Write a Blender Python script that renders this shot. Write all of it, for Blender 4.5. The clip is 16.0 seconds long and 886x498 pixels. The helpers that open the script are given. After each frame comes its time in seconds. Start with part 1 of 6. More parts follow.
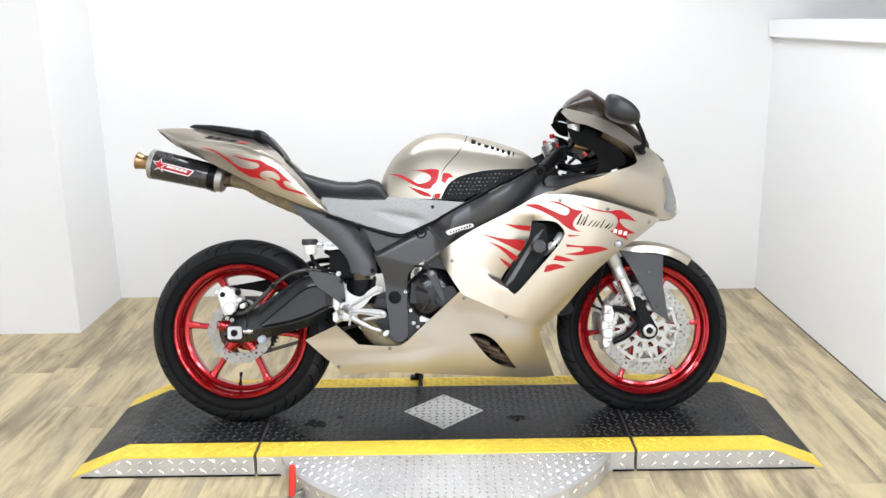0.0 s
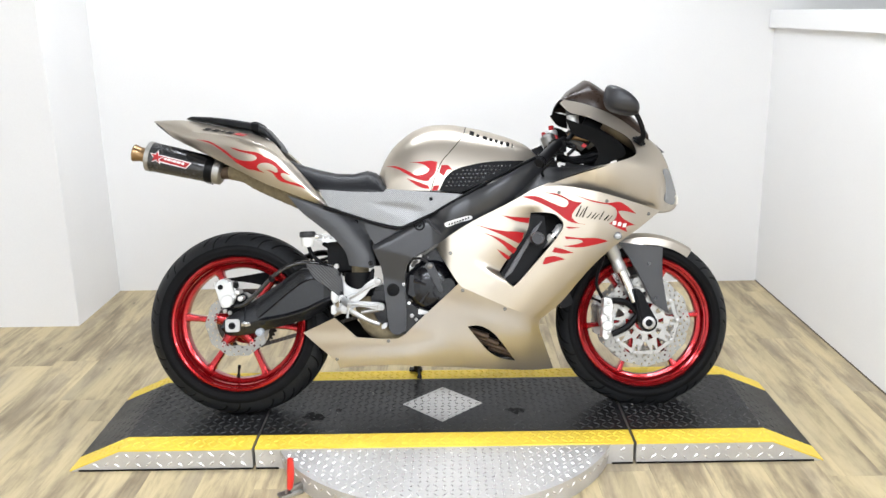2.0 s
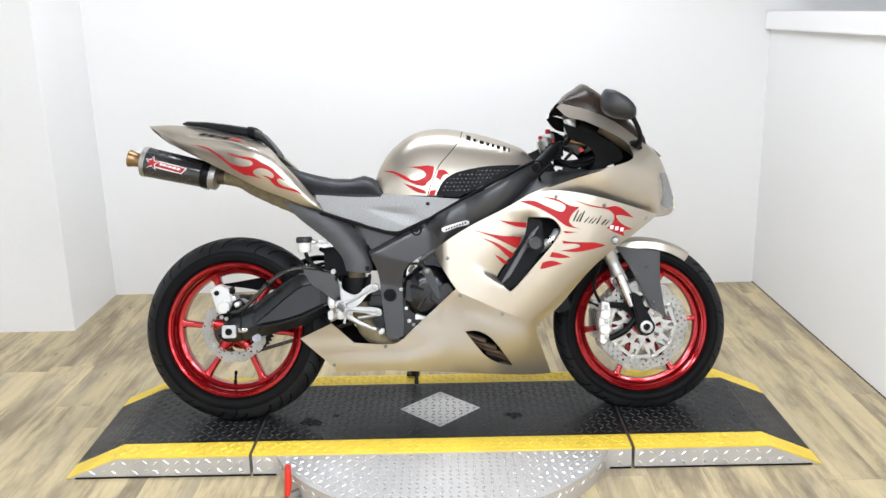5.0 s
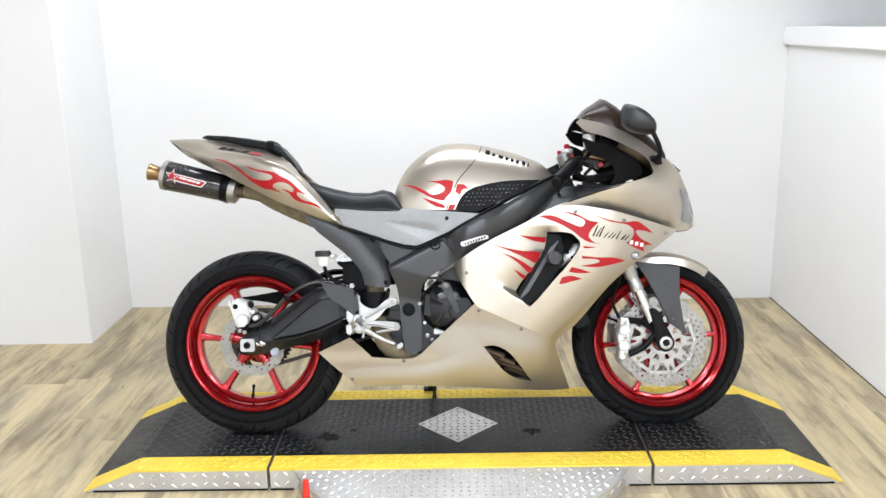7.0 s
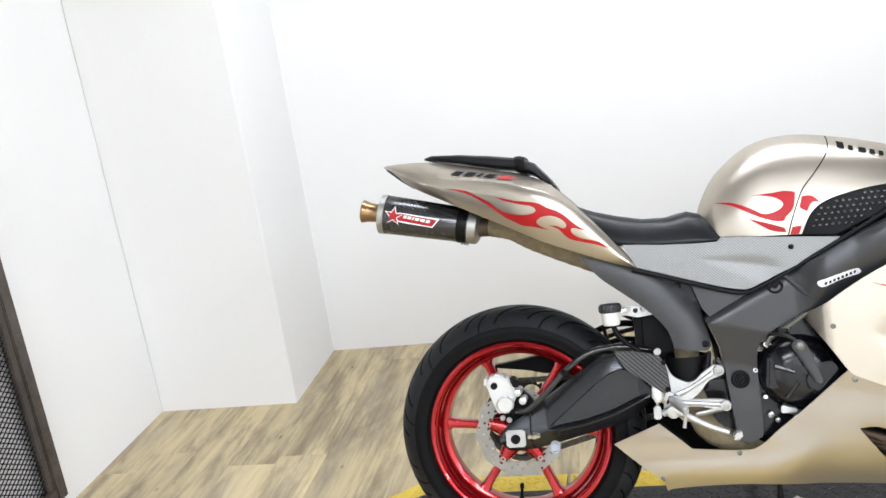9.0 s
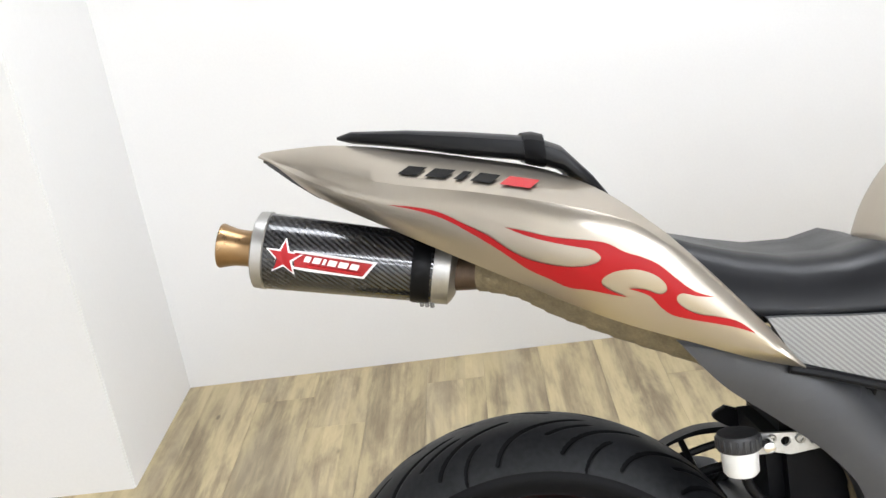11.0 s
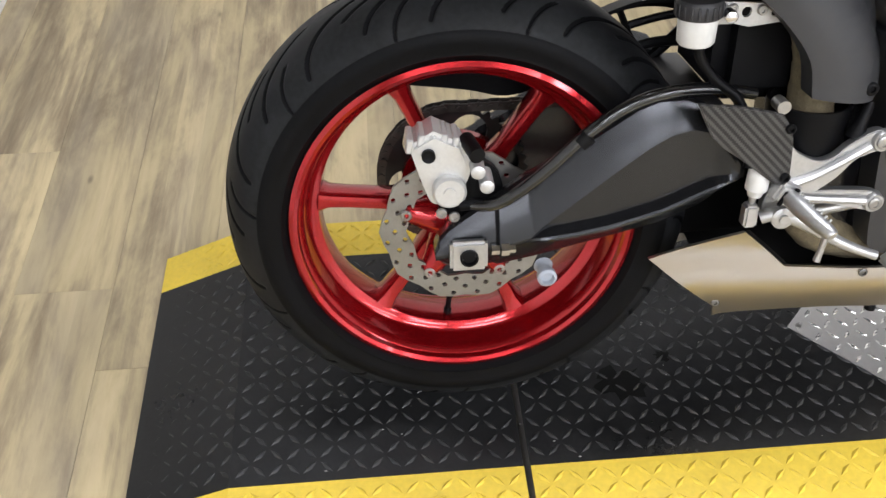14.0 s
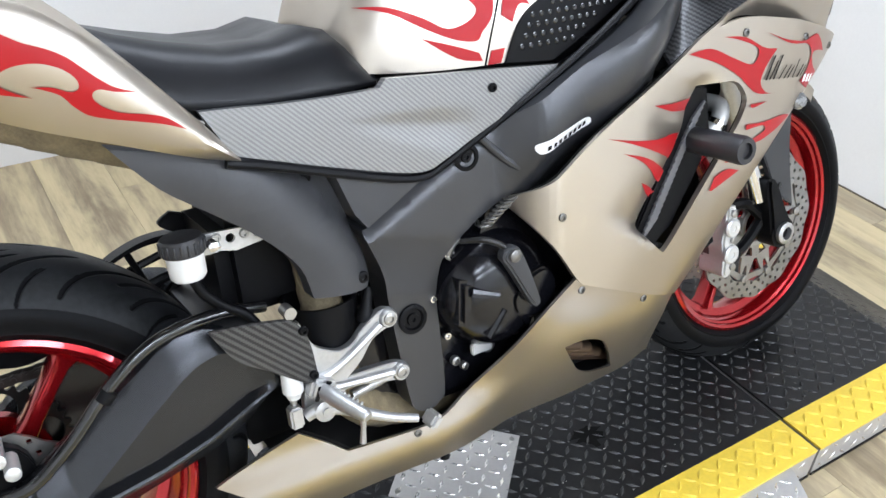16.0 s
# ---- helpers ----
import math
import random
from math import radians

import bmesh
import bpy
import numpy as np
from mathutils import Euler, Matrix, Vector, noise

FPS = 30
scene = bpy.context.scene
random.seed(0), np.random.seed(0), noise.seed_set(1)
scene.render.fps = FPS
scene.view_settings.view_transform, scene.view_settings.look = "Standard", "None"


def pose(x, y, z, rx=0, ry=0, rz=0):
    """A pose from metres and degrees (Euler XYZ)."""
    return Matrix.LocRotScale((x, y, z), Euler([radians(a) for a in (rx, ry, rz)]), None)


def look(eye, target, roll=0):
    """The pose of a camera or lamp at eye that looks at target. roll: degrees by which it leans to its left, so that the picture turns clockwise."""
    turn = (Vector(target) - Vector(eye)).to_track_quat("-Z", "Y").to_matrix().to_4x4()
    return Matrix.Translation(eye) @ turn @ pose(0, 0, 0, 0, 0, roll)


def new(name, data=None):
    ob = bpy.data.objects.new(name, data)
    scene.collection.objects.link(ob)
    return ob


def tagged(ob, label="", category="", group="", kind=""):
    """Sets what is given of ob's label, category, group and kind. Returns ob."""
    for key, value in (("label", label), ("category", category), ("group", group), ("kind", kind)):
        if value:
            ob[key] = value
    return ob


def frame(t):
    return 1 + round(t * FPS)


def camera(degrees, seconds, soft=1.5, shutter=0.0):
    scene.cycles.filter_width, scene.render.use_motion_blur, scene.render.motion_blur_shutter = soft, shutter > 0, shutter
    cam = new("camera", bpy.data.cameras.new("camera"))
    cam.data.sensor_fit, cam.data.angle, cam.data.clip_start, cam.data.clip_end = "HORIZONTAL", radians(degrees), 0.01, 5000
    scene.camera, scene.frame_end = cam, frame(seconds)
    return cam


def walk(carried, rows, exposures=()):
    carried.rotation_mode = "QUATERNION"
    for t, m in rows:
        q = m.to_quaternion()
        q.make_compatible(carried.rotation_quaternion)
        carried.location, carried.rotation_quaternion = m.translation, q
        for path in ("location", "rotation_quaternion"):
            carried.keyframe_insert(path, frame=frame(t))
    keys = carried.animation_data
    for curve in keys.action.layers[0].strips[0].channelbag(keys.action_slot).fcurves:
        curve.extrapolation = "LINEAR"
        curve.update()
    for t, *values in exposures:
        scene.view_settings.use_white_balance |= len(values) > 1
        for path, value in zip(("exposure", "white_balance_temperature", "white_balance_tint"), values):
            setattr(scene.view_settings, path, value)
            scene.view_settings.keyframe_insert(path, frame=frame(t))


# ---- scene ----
cam = camera(53.5, 16.0)
PATH = [
    (0, (0.02, -2.883, 1.42), (0.006, -0.949, 0.912), -1.0),
    (0.5, (0.018, -2.879, 1.417), (0.0, -0.95, 0.891), -1.0),
    (1, (0.023, -2.884, 1.418), (0.007, -0.951, 0.904), -1.1),
    (1.5, (0.027, -2.878, 1.417), (0.009, -0.947, 0.895), -1.1),
    (2, (0.029, -2.871, 1.415), (0.012, -0.941, 0.891), -1.1),
    (2.5, (0.029, -2.864, 1.412), (0.013, -0.935, 0.882), -0.8),
    (3, (0.032, -2.855, 1.412), (0.021, -0.926, 0.882), -0.8),
    (5.3, (0.023, -2.859, 1.434), (0.016, -0.929, 0.908), -1.5),
    (5.5, (0.02, -2.87, 1.426), (0.011, -0.934, 0.921), -1.8),
    (6, (0.012, -2.876, 1.424), (0.009, -0.937, 0.934), -1.6),
    (6.5, (0.009, -2.876, 1.417), (-0.041, -0.943, 0.905), -2.4),
    (7, (0.001, -2.853, 1.434), (-0.032, -0.916, 0.938), -1.2),
    (7.5, (-0.053, -2.764, 1.436), (-0.216, -0.853, 0.87), -2.4),
    (8, (-0.168, -2.649, 1.465), (-0.395, -0.73, 0.951), -6.8),
    (8.5, (-0.249, -2.34, 1.457), (-0.576, -0.424, 0.988), -6.8),
    (9, (-0.417, -2.05, 1.443), (-0.801, -0.157, 0.921), -8.5),
    (9.5, (-0.56, -1.79, 1.447), (-0.709, 0.107, 0.831), -8.4),
    (10, (-0.608, -1.453, 1.4), (-0.798, 0.448, 0.809), -11.0),
    (12.3, (-0.806, -0.722, 1.308), (-0.789, 0.98, 0.258), -3.4),
    (12.5, (-0.804, -0.724, 1.3), (-0.802, 0.936, 0.185), -3.6),
    (13, (-0.812, -0.785, 1.25), (-0.746, 0.727, -0.057), -1.3),
    (13.5, (-0.799, -0.818, 1.233), (-0.721, 0.587, -0.188), -1.4),
    (14, (-0.793, -0.863, 1.226), (-0.675, 0.493, -0.24), 0.2),
    (14.5, (-0.765, -0.877, 1.236), (-0.379, 0.512, -0.15), 1.3),
    (15, (-0.722, -0.884, 1.254), (-0.043, 0.537, 0.022), 3.1),
    (15.5, (-0.698, -0.886, 1.277), (0.1, 0.535, 0.118), 3.6),
    (16, (-0.66, -0.886, 1.277), (0.274, 0.478, 0.151), 3.6),
]
EXPOSURE = [(0, -.22, 6250, 10), (1, -.2, 6300, 10), (3, -.3, 6300, 10), (5.5, -.34, 6250, 10), (6.5, -.36, 6300, 10), (7, -.26, 6250, 10), (8, -.22, 6300, 10), (8.6, -.27, 6250, 10), (9.5, -.25, 6250, 10), (10, -.22, 6300, 10), (12.3, -.22, 6500, 11), (13, -.46, 6450, 12), (13.6, -.54, 6450, 13), (14.5, -.52, 6300, 12), (15, -.44, 6000, 9), (15.5, -.34, 5950, 9), (16, -.2, 5900, 10)]
walk(cam, [(t, look(eye, target, roll)) for t, eye, target, roll in PATH], EXPOSURE)

# ---- light: a closed room under unseen ceiling troffers ----
world = bpy.data.worlds.new("room_air")
scene.world = world
world.use_nodes = True
world.node_tree.nodes["Background"].inputs[0].default_value = (.95, .98, 1, 1)
world.node_tree.nodes["Background"].inputs[1].default_value = .3
# none in view; those past y -4 or x 2 added to brighten reflections
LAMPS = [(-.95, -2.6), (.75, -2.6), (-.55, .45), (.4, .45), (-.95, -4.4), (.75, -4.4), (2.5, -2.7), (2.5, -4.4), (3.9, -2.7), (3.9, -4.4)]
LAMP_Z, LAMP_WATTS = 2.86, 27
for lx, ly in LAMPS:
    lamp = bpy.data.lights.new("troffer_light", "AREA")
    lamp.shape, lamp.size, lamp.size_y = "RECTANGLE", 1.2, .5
    # added front and right-hand lamps run stronger to lift the paint
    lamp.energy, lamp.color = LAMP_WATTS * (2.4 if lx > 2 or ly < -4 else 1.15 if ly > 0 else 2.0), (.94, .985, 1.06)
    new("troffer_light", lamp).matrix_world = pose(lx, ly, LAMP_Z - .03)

# ---- materials ----


def mat(name, color, rough=.5, metal=0.0, var=.12, scale=6, fine=90, bump=.1, depth=.001, coat=0.0, rvar=.1, stretch=(1, 1, 1), spec=.5):
    m = bpy.data.materials.new(name)
    m.use_nodes = True
    nt = m.node_tree
    b = nt.nodes["Principled BSDF"]
    n = nt.nodes.new
    co, mp = n("ShaderNodeTexCoord"), n("ShaderNodeMapping")
    mp.inputs["Scale"].default_value = stretch
    nt.links.new(co.outputs["Object"], mp.inputs[0])
    big, small = n("ShaderNodeTexNoise"), n("ShaderNodeTexNoise")
    for node, s, d in ((big, scale, 4), (small, fine, 3)):
        node.inputs["Scale"].default_value, node.inputs["Detail"].default_value = s, d
        nt.links.new(mp.outputs[0], node.inputs["Vector"])
    mix = n("ShaderNodeMath")
    mix.operation = "MULTIPLY_ADD"
    mix.inputs[1].default_value = .6
    nt.links.new(big.outputs[0], mix.inputs[0])
    half = n("ShaderNodeMath")
    half.operation = "MULTIPLY"
    half.inputs[1].default_value = .4
    nt.links.new(small.outputs[0], half.inputs[0])
    nt.links.new(half.outputs[0], mix.inputs[2])
    ramp = n("ShaderNodeMapRange")
    ramp.inputs["From Min"].default_value, ramp.inputs["From Max"].default_value = .3, .7
    ramp.inputs["To Min"].default_value, ramp.inputs["To Max"].default_value = 1 - var, 1 + var
    nt.links.new(mix.outputs[0], ramp.inputs[0])
    tone = n("ShaderNodeVectorMath")
    tone.operation = "SCALE"
    tone.inputs[0].default_value = color
    nt.links.new(ramp.outputs[0], tone.inputs["Scale"])
    nt.links.new(tone.outputs[0], b.inputs["Base Color"])
    rr = n("ShaderNodeMapRange")
    rr.inputs["From Min"].default_value, rr.inputs["From Max"].default_value = .3, .7
    rr.inputs["To Min"].default_value, rr.inputs["To Max"].default_value = max(rough - rvar, .03), min(rough + rvar, 1)
    nt.links.new(mix.outputs[0], rr.inputs[0])
    nt.links.new(rr.outputs[0], b.inputs["Roughness"])
    b.inputs["Metallic"].default_value = metal
    b.inputs["Coat Weight"].default_value = coat
    b.inputs["Coat Roughness"].default_value = .06
    b.inputs["Specular IOR Level"].default_value = spec
    if bump:
        bp = n("ShaderNodeBump")
        bp.inputs["Strength"].default_value, bp.inputs["Distance"].default_value = bump, depth
        nt.links.new(small.outputs[0], bp.inputs["Height"])
        nt.links.new(bp.outputs[0], b.inputs["Normal"])
    return m


def carbon(name, dark, light, pitch, rough=.3, coat=.6, axes=(0, 2), metal=.4):
    """Twill weave from the place along two axes."""
    m = mat(name, dark, rough, metal, var=0, bump=0, coat=coat)
    nt = m.node_tree
    b, n = nt.nodes["Principled BSDF"], nt.nodes.new
    co, sep = n("ShaderNodeTexCoord"), n("ShaderNodeSeparateXYZ")
    nt.links.new(co.outputs["Object"], sep.inputs[0])

    def op(kind, a, value=None, other=None):
        node = n("ShaderNodeMath")
        node.operation = kind
        nt.links.new(a, node.inputs[0])
        if value is not None:
            node.inputs[1].default_value = value
        if other is not None:
            nt.links.new(other, node.inputs[1])
        return node.outputs[0]

    u, v = (op("MULTIPLY", sep.outputs[a], 1 / pitch) for a in axes)
    total = op("ADD", op("FLOOR", u), other=op("FLOOR", v))
    weave = op("LESS_THAN", op("FLOORED_MODULO", total, 4.0), 2.0)
    mix = n("ShaderNodeMix")
    mix.data_type = "RGBA"
    mix.inputs[6].default_value, mix.inputs[7].default_value = (*dark, 1), (*light, 1)
    nt.links.new(weave, mix.inputs[0])
    nt.links.new(mix.outputs[2], b.inputs["Base Color"])
    bp = n("ShaderNodeBump")
    bp.inputs["Strength"].default_value, bp.inputs["Distance"].default_value = .25, .0006
    nt.links.new(weave, bp.inputs["Height"])
    nt.links.new(bp.outputs[0], b.inputs["Normal"])
    return m


def plank_material():
    """Printed oak boards: pale ground, grey-brown streaks along the board, a tone for each board."""
    m = bpy.data.materials.new("oak_vinyl_plank")
    m.use_nodes = True
    nt = m.node_tree
    b, n = nt.nodes["Principled BSDF"], nt.nodes.new
    co, info, mp, mp2 = n("ShaderNodeTexCoord"), n("ShaderNodeObjectInfo"), n("ShaderNodeMapping"), n("ShaderNodeMapping")
    off = n("ShaderNodeVectorMath")
    off.operation = "SCALE"
    off.inputs[0].default_value = (9, 31, 3)
    nt.links.new(info.outputs["Random"], off.inputs["Scale"])
    add = n("ShaderNodeVectorMath")
    nt.links.new(co.outputs["Object"], add.inputs[0])
    nt.links.new(off.outputs[0], add.inputs[1])
    mp.inputs["Scale"].default_value = (8.5, 1.7, 1)
    mp2.inputs["Scale"].default_value = (75, 3, 1)
    for x in (mp, mp2):
        nt.links.new(add.outputs[0], x.inputs[0])
    broad, grain, blot = n("ShaderNodeTexNoise"), n("ShaderNodeTexNoise"), n("ShaderNodeTexNoise")
    for x, src, s, d in ((broad, mp, 1.3, 8), (grain, mp2, 1.0, 5), (blot, mp, .8, 4)):
        x.inputs["Scale"].default_value, x.inputs["Detail"].default_value = s, d
        nt.links.new(src.outputs[0], x.inputs["Vector"])
    broad.inputs["Distortion"].default_value = .35
    broad.inputs["Roughness"].default_value = .66
    ramp = n("ShaderNodeValToRGB")
    e = ramp.color_ramp.elements
    e[0].position, e[0].color = .34, (.195, .15, .09, 1)
    e[1].position, e[1].color = .63, (.54, .445, .262, 1)
    for p, c in ((.42, (.275, .217, .132, 1)), (.475, (.365, .295, .18, 1)), (.52, (.45, .366, .212, 1)), (.57, (.505, .413, .238, 1))):
        e.new(p).color = c
    mixv = n("ShaderNodeMath")
    mixv.operation = "MULTIPLY_ADD"
    mixv.inputs[1].default_value = .2
    nt.links.new(grain.outputs[0], mixv.inputs[0])
    sc = n("ShaderNodeMath")
    sc.operation = "MULTIPLY"
    sc.inputs[1].default_value = .8
    nt.links.new(broad.outputs[0], sc.inputs[0])
    nt.links.new(sc.outputs[0], mixv.inputs[2])
    nt.links.new(mixv.outputs[0], ramp.inputs[0])
    grey = n("ShaderNodeMix")
    grey.data_type = "RGBA"
    grey.inputs[7].default_value = (.33, .28, .205, 1)
    gf = n("ShaderNodeMapRange")
    gf.inputs["From Min"].default_value, gf.inputs["From Max"].default_value, gf.inputs["To Max"].default_value = .5, .72, .5
    nt.links.new(blot.outputs[0], gf.inputs[0])
    nt.links.new(gf.outputs[0], grey.inputs[0])
    nt.links.new(ramp.outputs[0], grey.inputs[6])
    tone = n("ShaderNodeMapRange")
    tone.inputs["To Min"].default_value, tone.inputs["To Max"].default_value = .87, 1.09
    # three printed strips in each board, each with a tone of its own
    sep = n("ShaderNodeSeparateXYZ")
    nt.links.new(co.outputs["Object"], sep.inputs[0])
    strip, lot = n("ShaderNodeMath"), n("ShaderNodeMath")
    strip.operation, lot.operation = "SNAP", "MULTIPLY_ADD"
    strip.inputs[1].default_value = .0592
    nt.links.new(sep.outputs[0], strip.inputs[0])
    nt.links.new(info.outputs["Random"], lot.inputs[0])
    lot.inputs[1].default_value = 37.0
    nt.links.new(strip.outputs[0], lot.inputs[2])
    white = n("ShaderNodeTexWhiteNoise")
    white.noise_dimensions = "1D"
    nt.links.new(lot.outputs[0], white.inputs["W"])
    nt.links.new(white.outputs["Value"], tone.inputs[0])
    knot, kmap = n("ShaderNodeTexVoronoi"), n("ShaderNodeMapping")
    kmap.inputs["Scale"].default_value = (9, 4, 1)
    nt.links.new(add.outputs[0], kmap.inputs[0])
    nt.links.new(kmap.outputs[0], knot.inputs["Vector"])
    knot.inputs["Scale"].default_value = 1.0
    spot = n("ShaderNodeMapRange")
    spot.inputs["From Min"].default_value, spot.inputs["From Max"].default_value = .03, .075
    spot.inputs["To Min"].default_value = .45
    nt.links.new(knot.outputs["Distance"], spot.inputs[0])
    both = n("ShaderNodeMath")
    both.operation = "MULTIPLY"
    nt.links.new(tone.outputs[0], both.inputs[0])
    nt.links.new(spot.outputs[0], both.inputs[1])
    fin = n("ShaderNodeVectorMath")
    fin.operation = "SCALE"
    nt.links.new(grey.outputs[2], fin.inputs[0])
    nt.links.new(both.outputs[0], fin.inputs["Scale"])
    nt.links.new(fin.outputs[0], b.inputs["Base Color"])
    b.inputs["Roughness"].default_value = .48
    bp = n("ShaderNodeBump")
    bp.inputs["Strength"].default_value, bp.inputs["Distance"].default_value = .2, .0006
    nt.links.new(grain.outputs[0], bp.inputs["Height"])
    nt.links.new(bp.outputs[0], b.inputs["Normal"])
    return m


WHITE = mat("white_wall_paint", (.77, .765, .755), .65, var=.03, scale=1.5, fine=140, bump=.12)
SHOP = mat("pale_shop_wall", (.72, .72, .71), .7, var=.06, scale=2)
CEIL = mat("dim_open_ceiling", (.15, .135, .12), .85, var=.1, scale=2)
SLAB = mat("dark_subfloor", (.10, .08, .06), .8)
PLANK = plank_material()
PAINT = mat("champagne_metallic_paint", (.49, .447, .382), .33, .9, var=.02, scale=2.5, fine=900, bump=0, coat=.4, rvar=.008)
PAINT.node_tree.nodes["Principled BSDF"].inputs["Specular Tint"].default_value = (.62, .56, .48, 1)
RED = mat("red_flame_vinyl", (.36, .006, .010), .45, 0, var=.02, bump=0, coat=.06, rvar=.02, spec=.3)
CANDY = mat("candy_red_wheel_paint", (.37, .007, .011), .19, .7, var=.06, bump=0, coat=.6, rvar=.03)
RUBBER = mat("tyre_rubber", (.004, .004, .0045), .5, var=.3, scale=14, fine=160, bump=.1, depth=.0006, rvar=.08, spec=.08)
TREADR = mat("dusty_tread_rubber", (.0125, .0132, .0143), .5, var=.6, scale=7, fine=130, bump=.12, depth=.0008, rvar=.12, spec=.18)
STEELK = mat("black_sprocket_steel", (.02, .019, .018), .4, .6, var=.3, scale=30)
BLACK = mat("satin_black_plastic", (.004, .004, .0046), .42, var=.15, fine=400, bump=.1, depth=.0004, spec=.12)
FRAME = mat("black_frame_paint", (.036, .037, .04), .31, .3, var=.04, scale=5, fine=500, bump=0, rvar=.02, spec=.6)
CAPSTEEL = mat("dull_cap_steel", (.40, .39, .37), .42, .9, var=.15, scale=20)
GREYR = mat("grey_duct_plastic", (.10, .10, .105), .45, var=.15)
SWINGM = mat("satin_swingarm_black", (.034, .035, .038), .25, .7, var=.02, scale=5, fine=500, bump=0, rvar=.005, spec=.55)
MIRRORM = mat("grained_mirror_plastic", (.02, .02, .023), .38, 0, var=.12, scale=8, fine=500, bump=.12, depth=.0004)
GUARDM = mat("moulded_guard_plastic", (.034, .035, .038), .42, 0, var=.08, scale=6, fine=600, bump=.04, depth=.0003, spec=.45)
GLOSSK = mat("gloss_black", (.006, .006, .0065), .18, 0, var=.1, bump=.02, coat=.4)
SEATV = mat("black_seat_vinyl", (.006, .0063, .0075), .4, var=.12, scale=9, fine=700, bump=.2, depth=.0005, spec=.28)
CARBON = carbon("carbon_twill_gloss", (.004, .004, .0045), (.05, .05, .052), .0019, rough=.26)
COVERC = carbon("grey_carbon_cover", (.17, .17, .17), (.25, .25, .247), .0017, rough=.38, coat=.1, metal=.7)
HEELC = carbon("carbon_heel_guard", (.012, .012, .013), (.06, .06, .061), .0026, rough=.4, coat=.2)
ALU = mat("cast_aluminium", (.47, .47, .465), .42, .9, var=.16, scale=14, fine=220, bump=.2, depth=.0005)
SILVER = mat("silver_paint", (.60, .60, .585), .38, .5, var=.1, scale=15, fine=220, bump=.15)
CHROME = mat("polished_steel", (.72, .72, .72), .13, 1, var=.06, bump=.02)
DISCM = mat("worn_disc_steel", (.27, .265, .25), .4, .85, var=.12, scale=20, fine=300, bump=.1, depth=.0003)
STEEL = mat("brushed_disc_steel", (.34, .335, .32), .33, .9, var=.14, scale=20, fine=300, bump=.1, depth=.0003)
BRONZE = mat("heat_tinted_pipe", (.30, .19, .095), .32, .9, var=.14, scale=14, fine=120, bump=0)
WRAP = mat("glass_fibre_wrap", (.18, .145, .085), .9, 0, var=.35, scale=60, fine=300, bump=.6, depth=.002)
CHAIN = mat("chain_steel", (.07, .062, .055), .42, .85, var=.25, scale=60)
ENGINE = mat("engine_black", (.006, .006, .008), .2, .2, var=.2, scale=12, fine=260, bump=.03, spec=.5)
CLEARP = mat("milky_reservoir", (.68, .68, .66), .35, 0, var=.08)
CAPM = mat("ribbed_cap_rubber", (.022, .022, .024), .5, 0, var=.2)
SMOKE = mat("smoked_screen", (.028, .018, .013), .3, 0, var=.1, bump=0, coat=0, spec=.25)
LENS = mat("headlight_cover", (.24, .245, .25), .2, .4, var=.06, bump=0, coat=.5)
GREYT = mat("grey_blue_bush", (.36, .39, .44), .5, var=.15)
LENSD = mat("smoked_tail_lens", (.10, .10, .105), .15, .2, var=.05, bump=0, coat=.5)
DUST = mat("pale_dust", (.35, .34, .32), .9, var=.2)
MAT_BLACK = mat("black_tread_mat", (.0105, .0107, .011), .38, var=.6, scale=7, fine=120, bump=.25, depth=.001, rvar=.14, spec=.34)
LUGS = mat("worn_tread_lugs", (.026, .026, .0265), .34, 0, var=.6, scale=5, fine=60, spec=.5)
# lugs paler than the plate, so their highlights sit in the colour
LUGM = mat("highlit_polished_lugs", (.86, .85, .83), .2, .85, var=.08, scale=9, fine=160, bump=.05)
YELLOW = mat("yellow_safety_paint", (.76, .55, .055), .5, var=.14, scale=9, fine=120, bump=.2, depth=.001)
TREAD = mat("bright_tread_plate", (.53, .52, .505), .48, .6, var=.1, scale=7, fine=160, bump=.15, depth=.0006)
REDGRIP = mat("red_vinyl_grip", (.62, .03, .018), .4, var=.08)
RUST = mat("raw_steel_rust", (.10, .085, .075), .55, .6, var=.45, scale=12, fine=90)
# dull black for print, and for the painted dark inside openings
DECAL_SHADE = mat("dark_decal_and_shade", (.005, .0048, .0046), .6, bump=0, spec=.1)
PIPEDARK = mat("dark_header_pipe", (.09, .06, .04), .5, .6, var=.4, scale=20)
STEELD = mat("dull_zinc_steel", (.17, .165, .155), .42, .85, var=.2, scale=30)
WHITED = mat("white_decal", (.78, .78, .78), .35, bump=0)
EMIT = mat("lamp_diffuser", (.9, .9, .88), .5)
EMIT.node_tree.nodes["Principled BSDF"].inputs["Emission Color"].default_value = (1, .97, .93, 1)
EMIT.node_tree.nodes["Principled BSDF"].inputs["Emission Strength"].default_value = 3.0

# ---- builders ----


def part(name, bm, material, parent=None, label="", smooth=True, angle=38):
    bmesh.ops.recalc_face_normals(bm, faces=bm.faces)
    me = bpy.data.meshes.new(name)
    bm.to_mesh(me)
    bm.free()
    me.materials.append(material)
    if smooth:
        me.polygons.foreach_set("use_smooth", [True] * len(me.polygons))
        me.set_sharp_from_angle(angle=radians(angle))
    ob = new(name, me)
    ob.parent = parent
    if label:
        tagged(ob, label)
    return ob


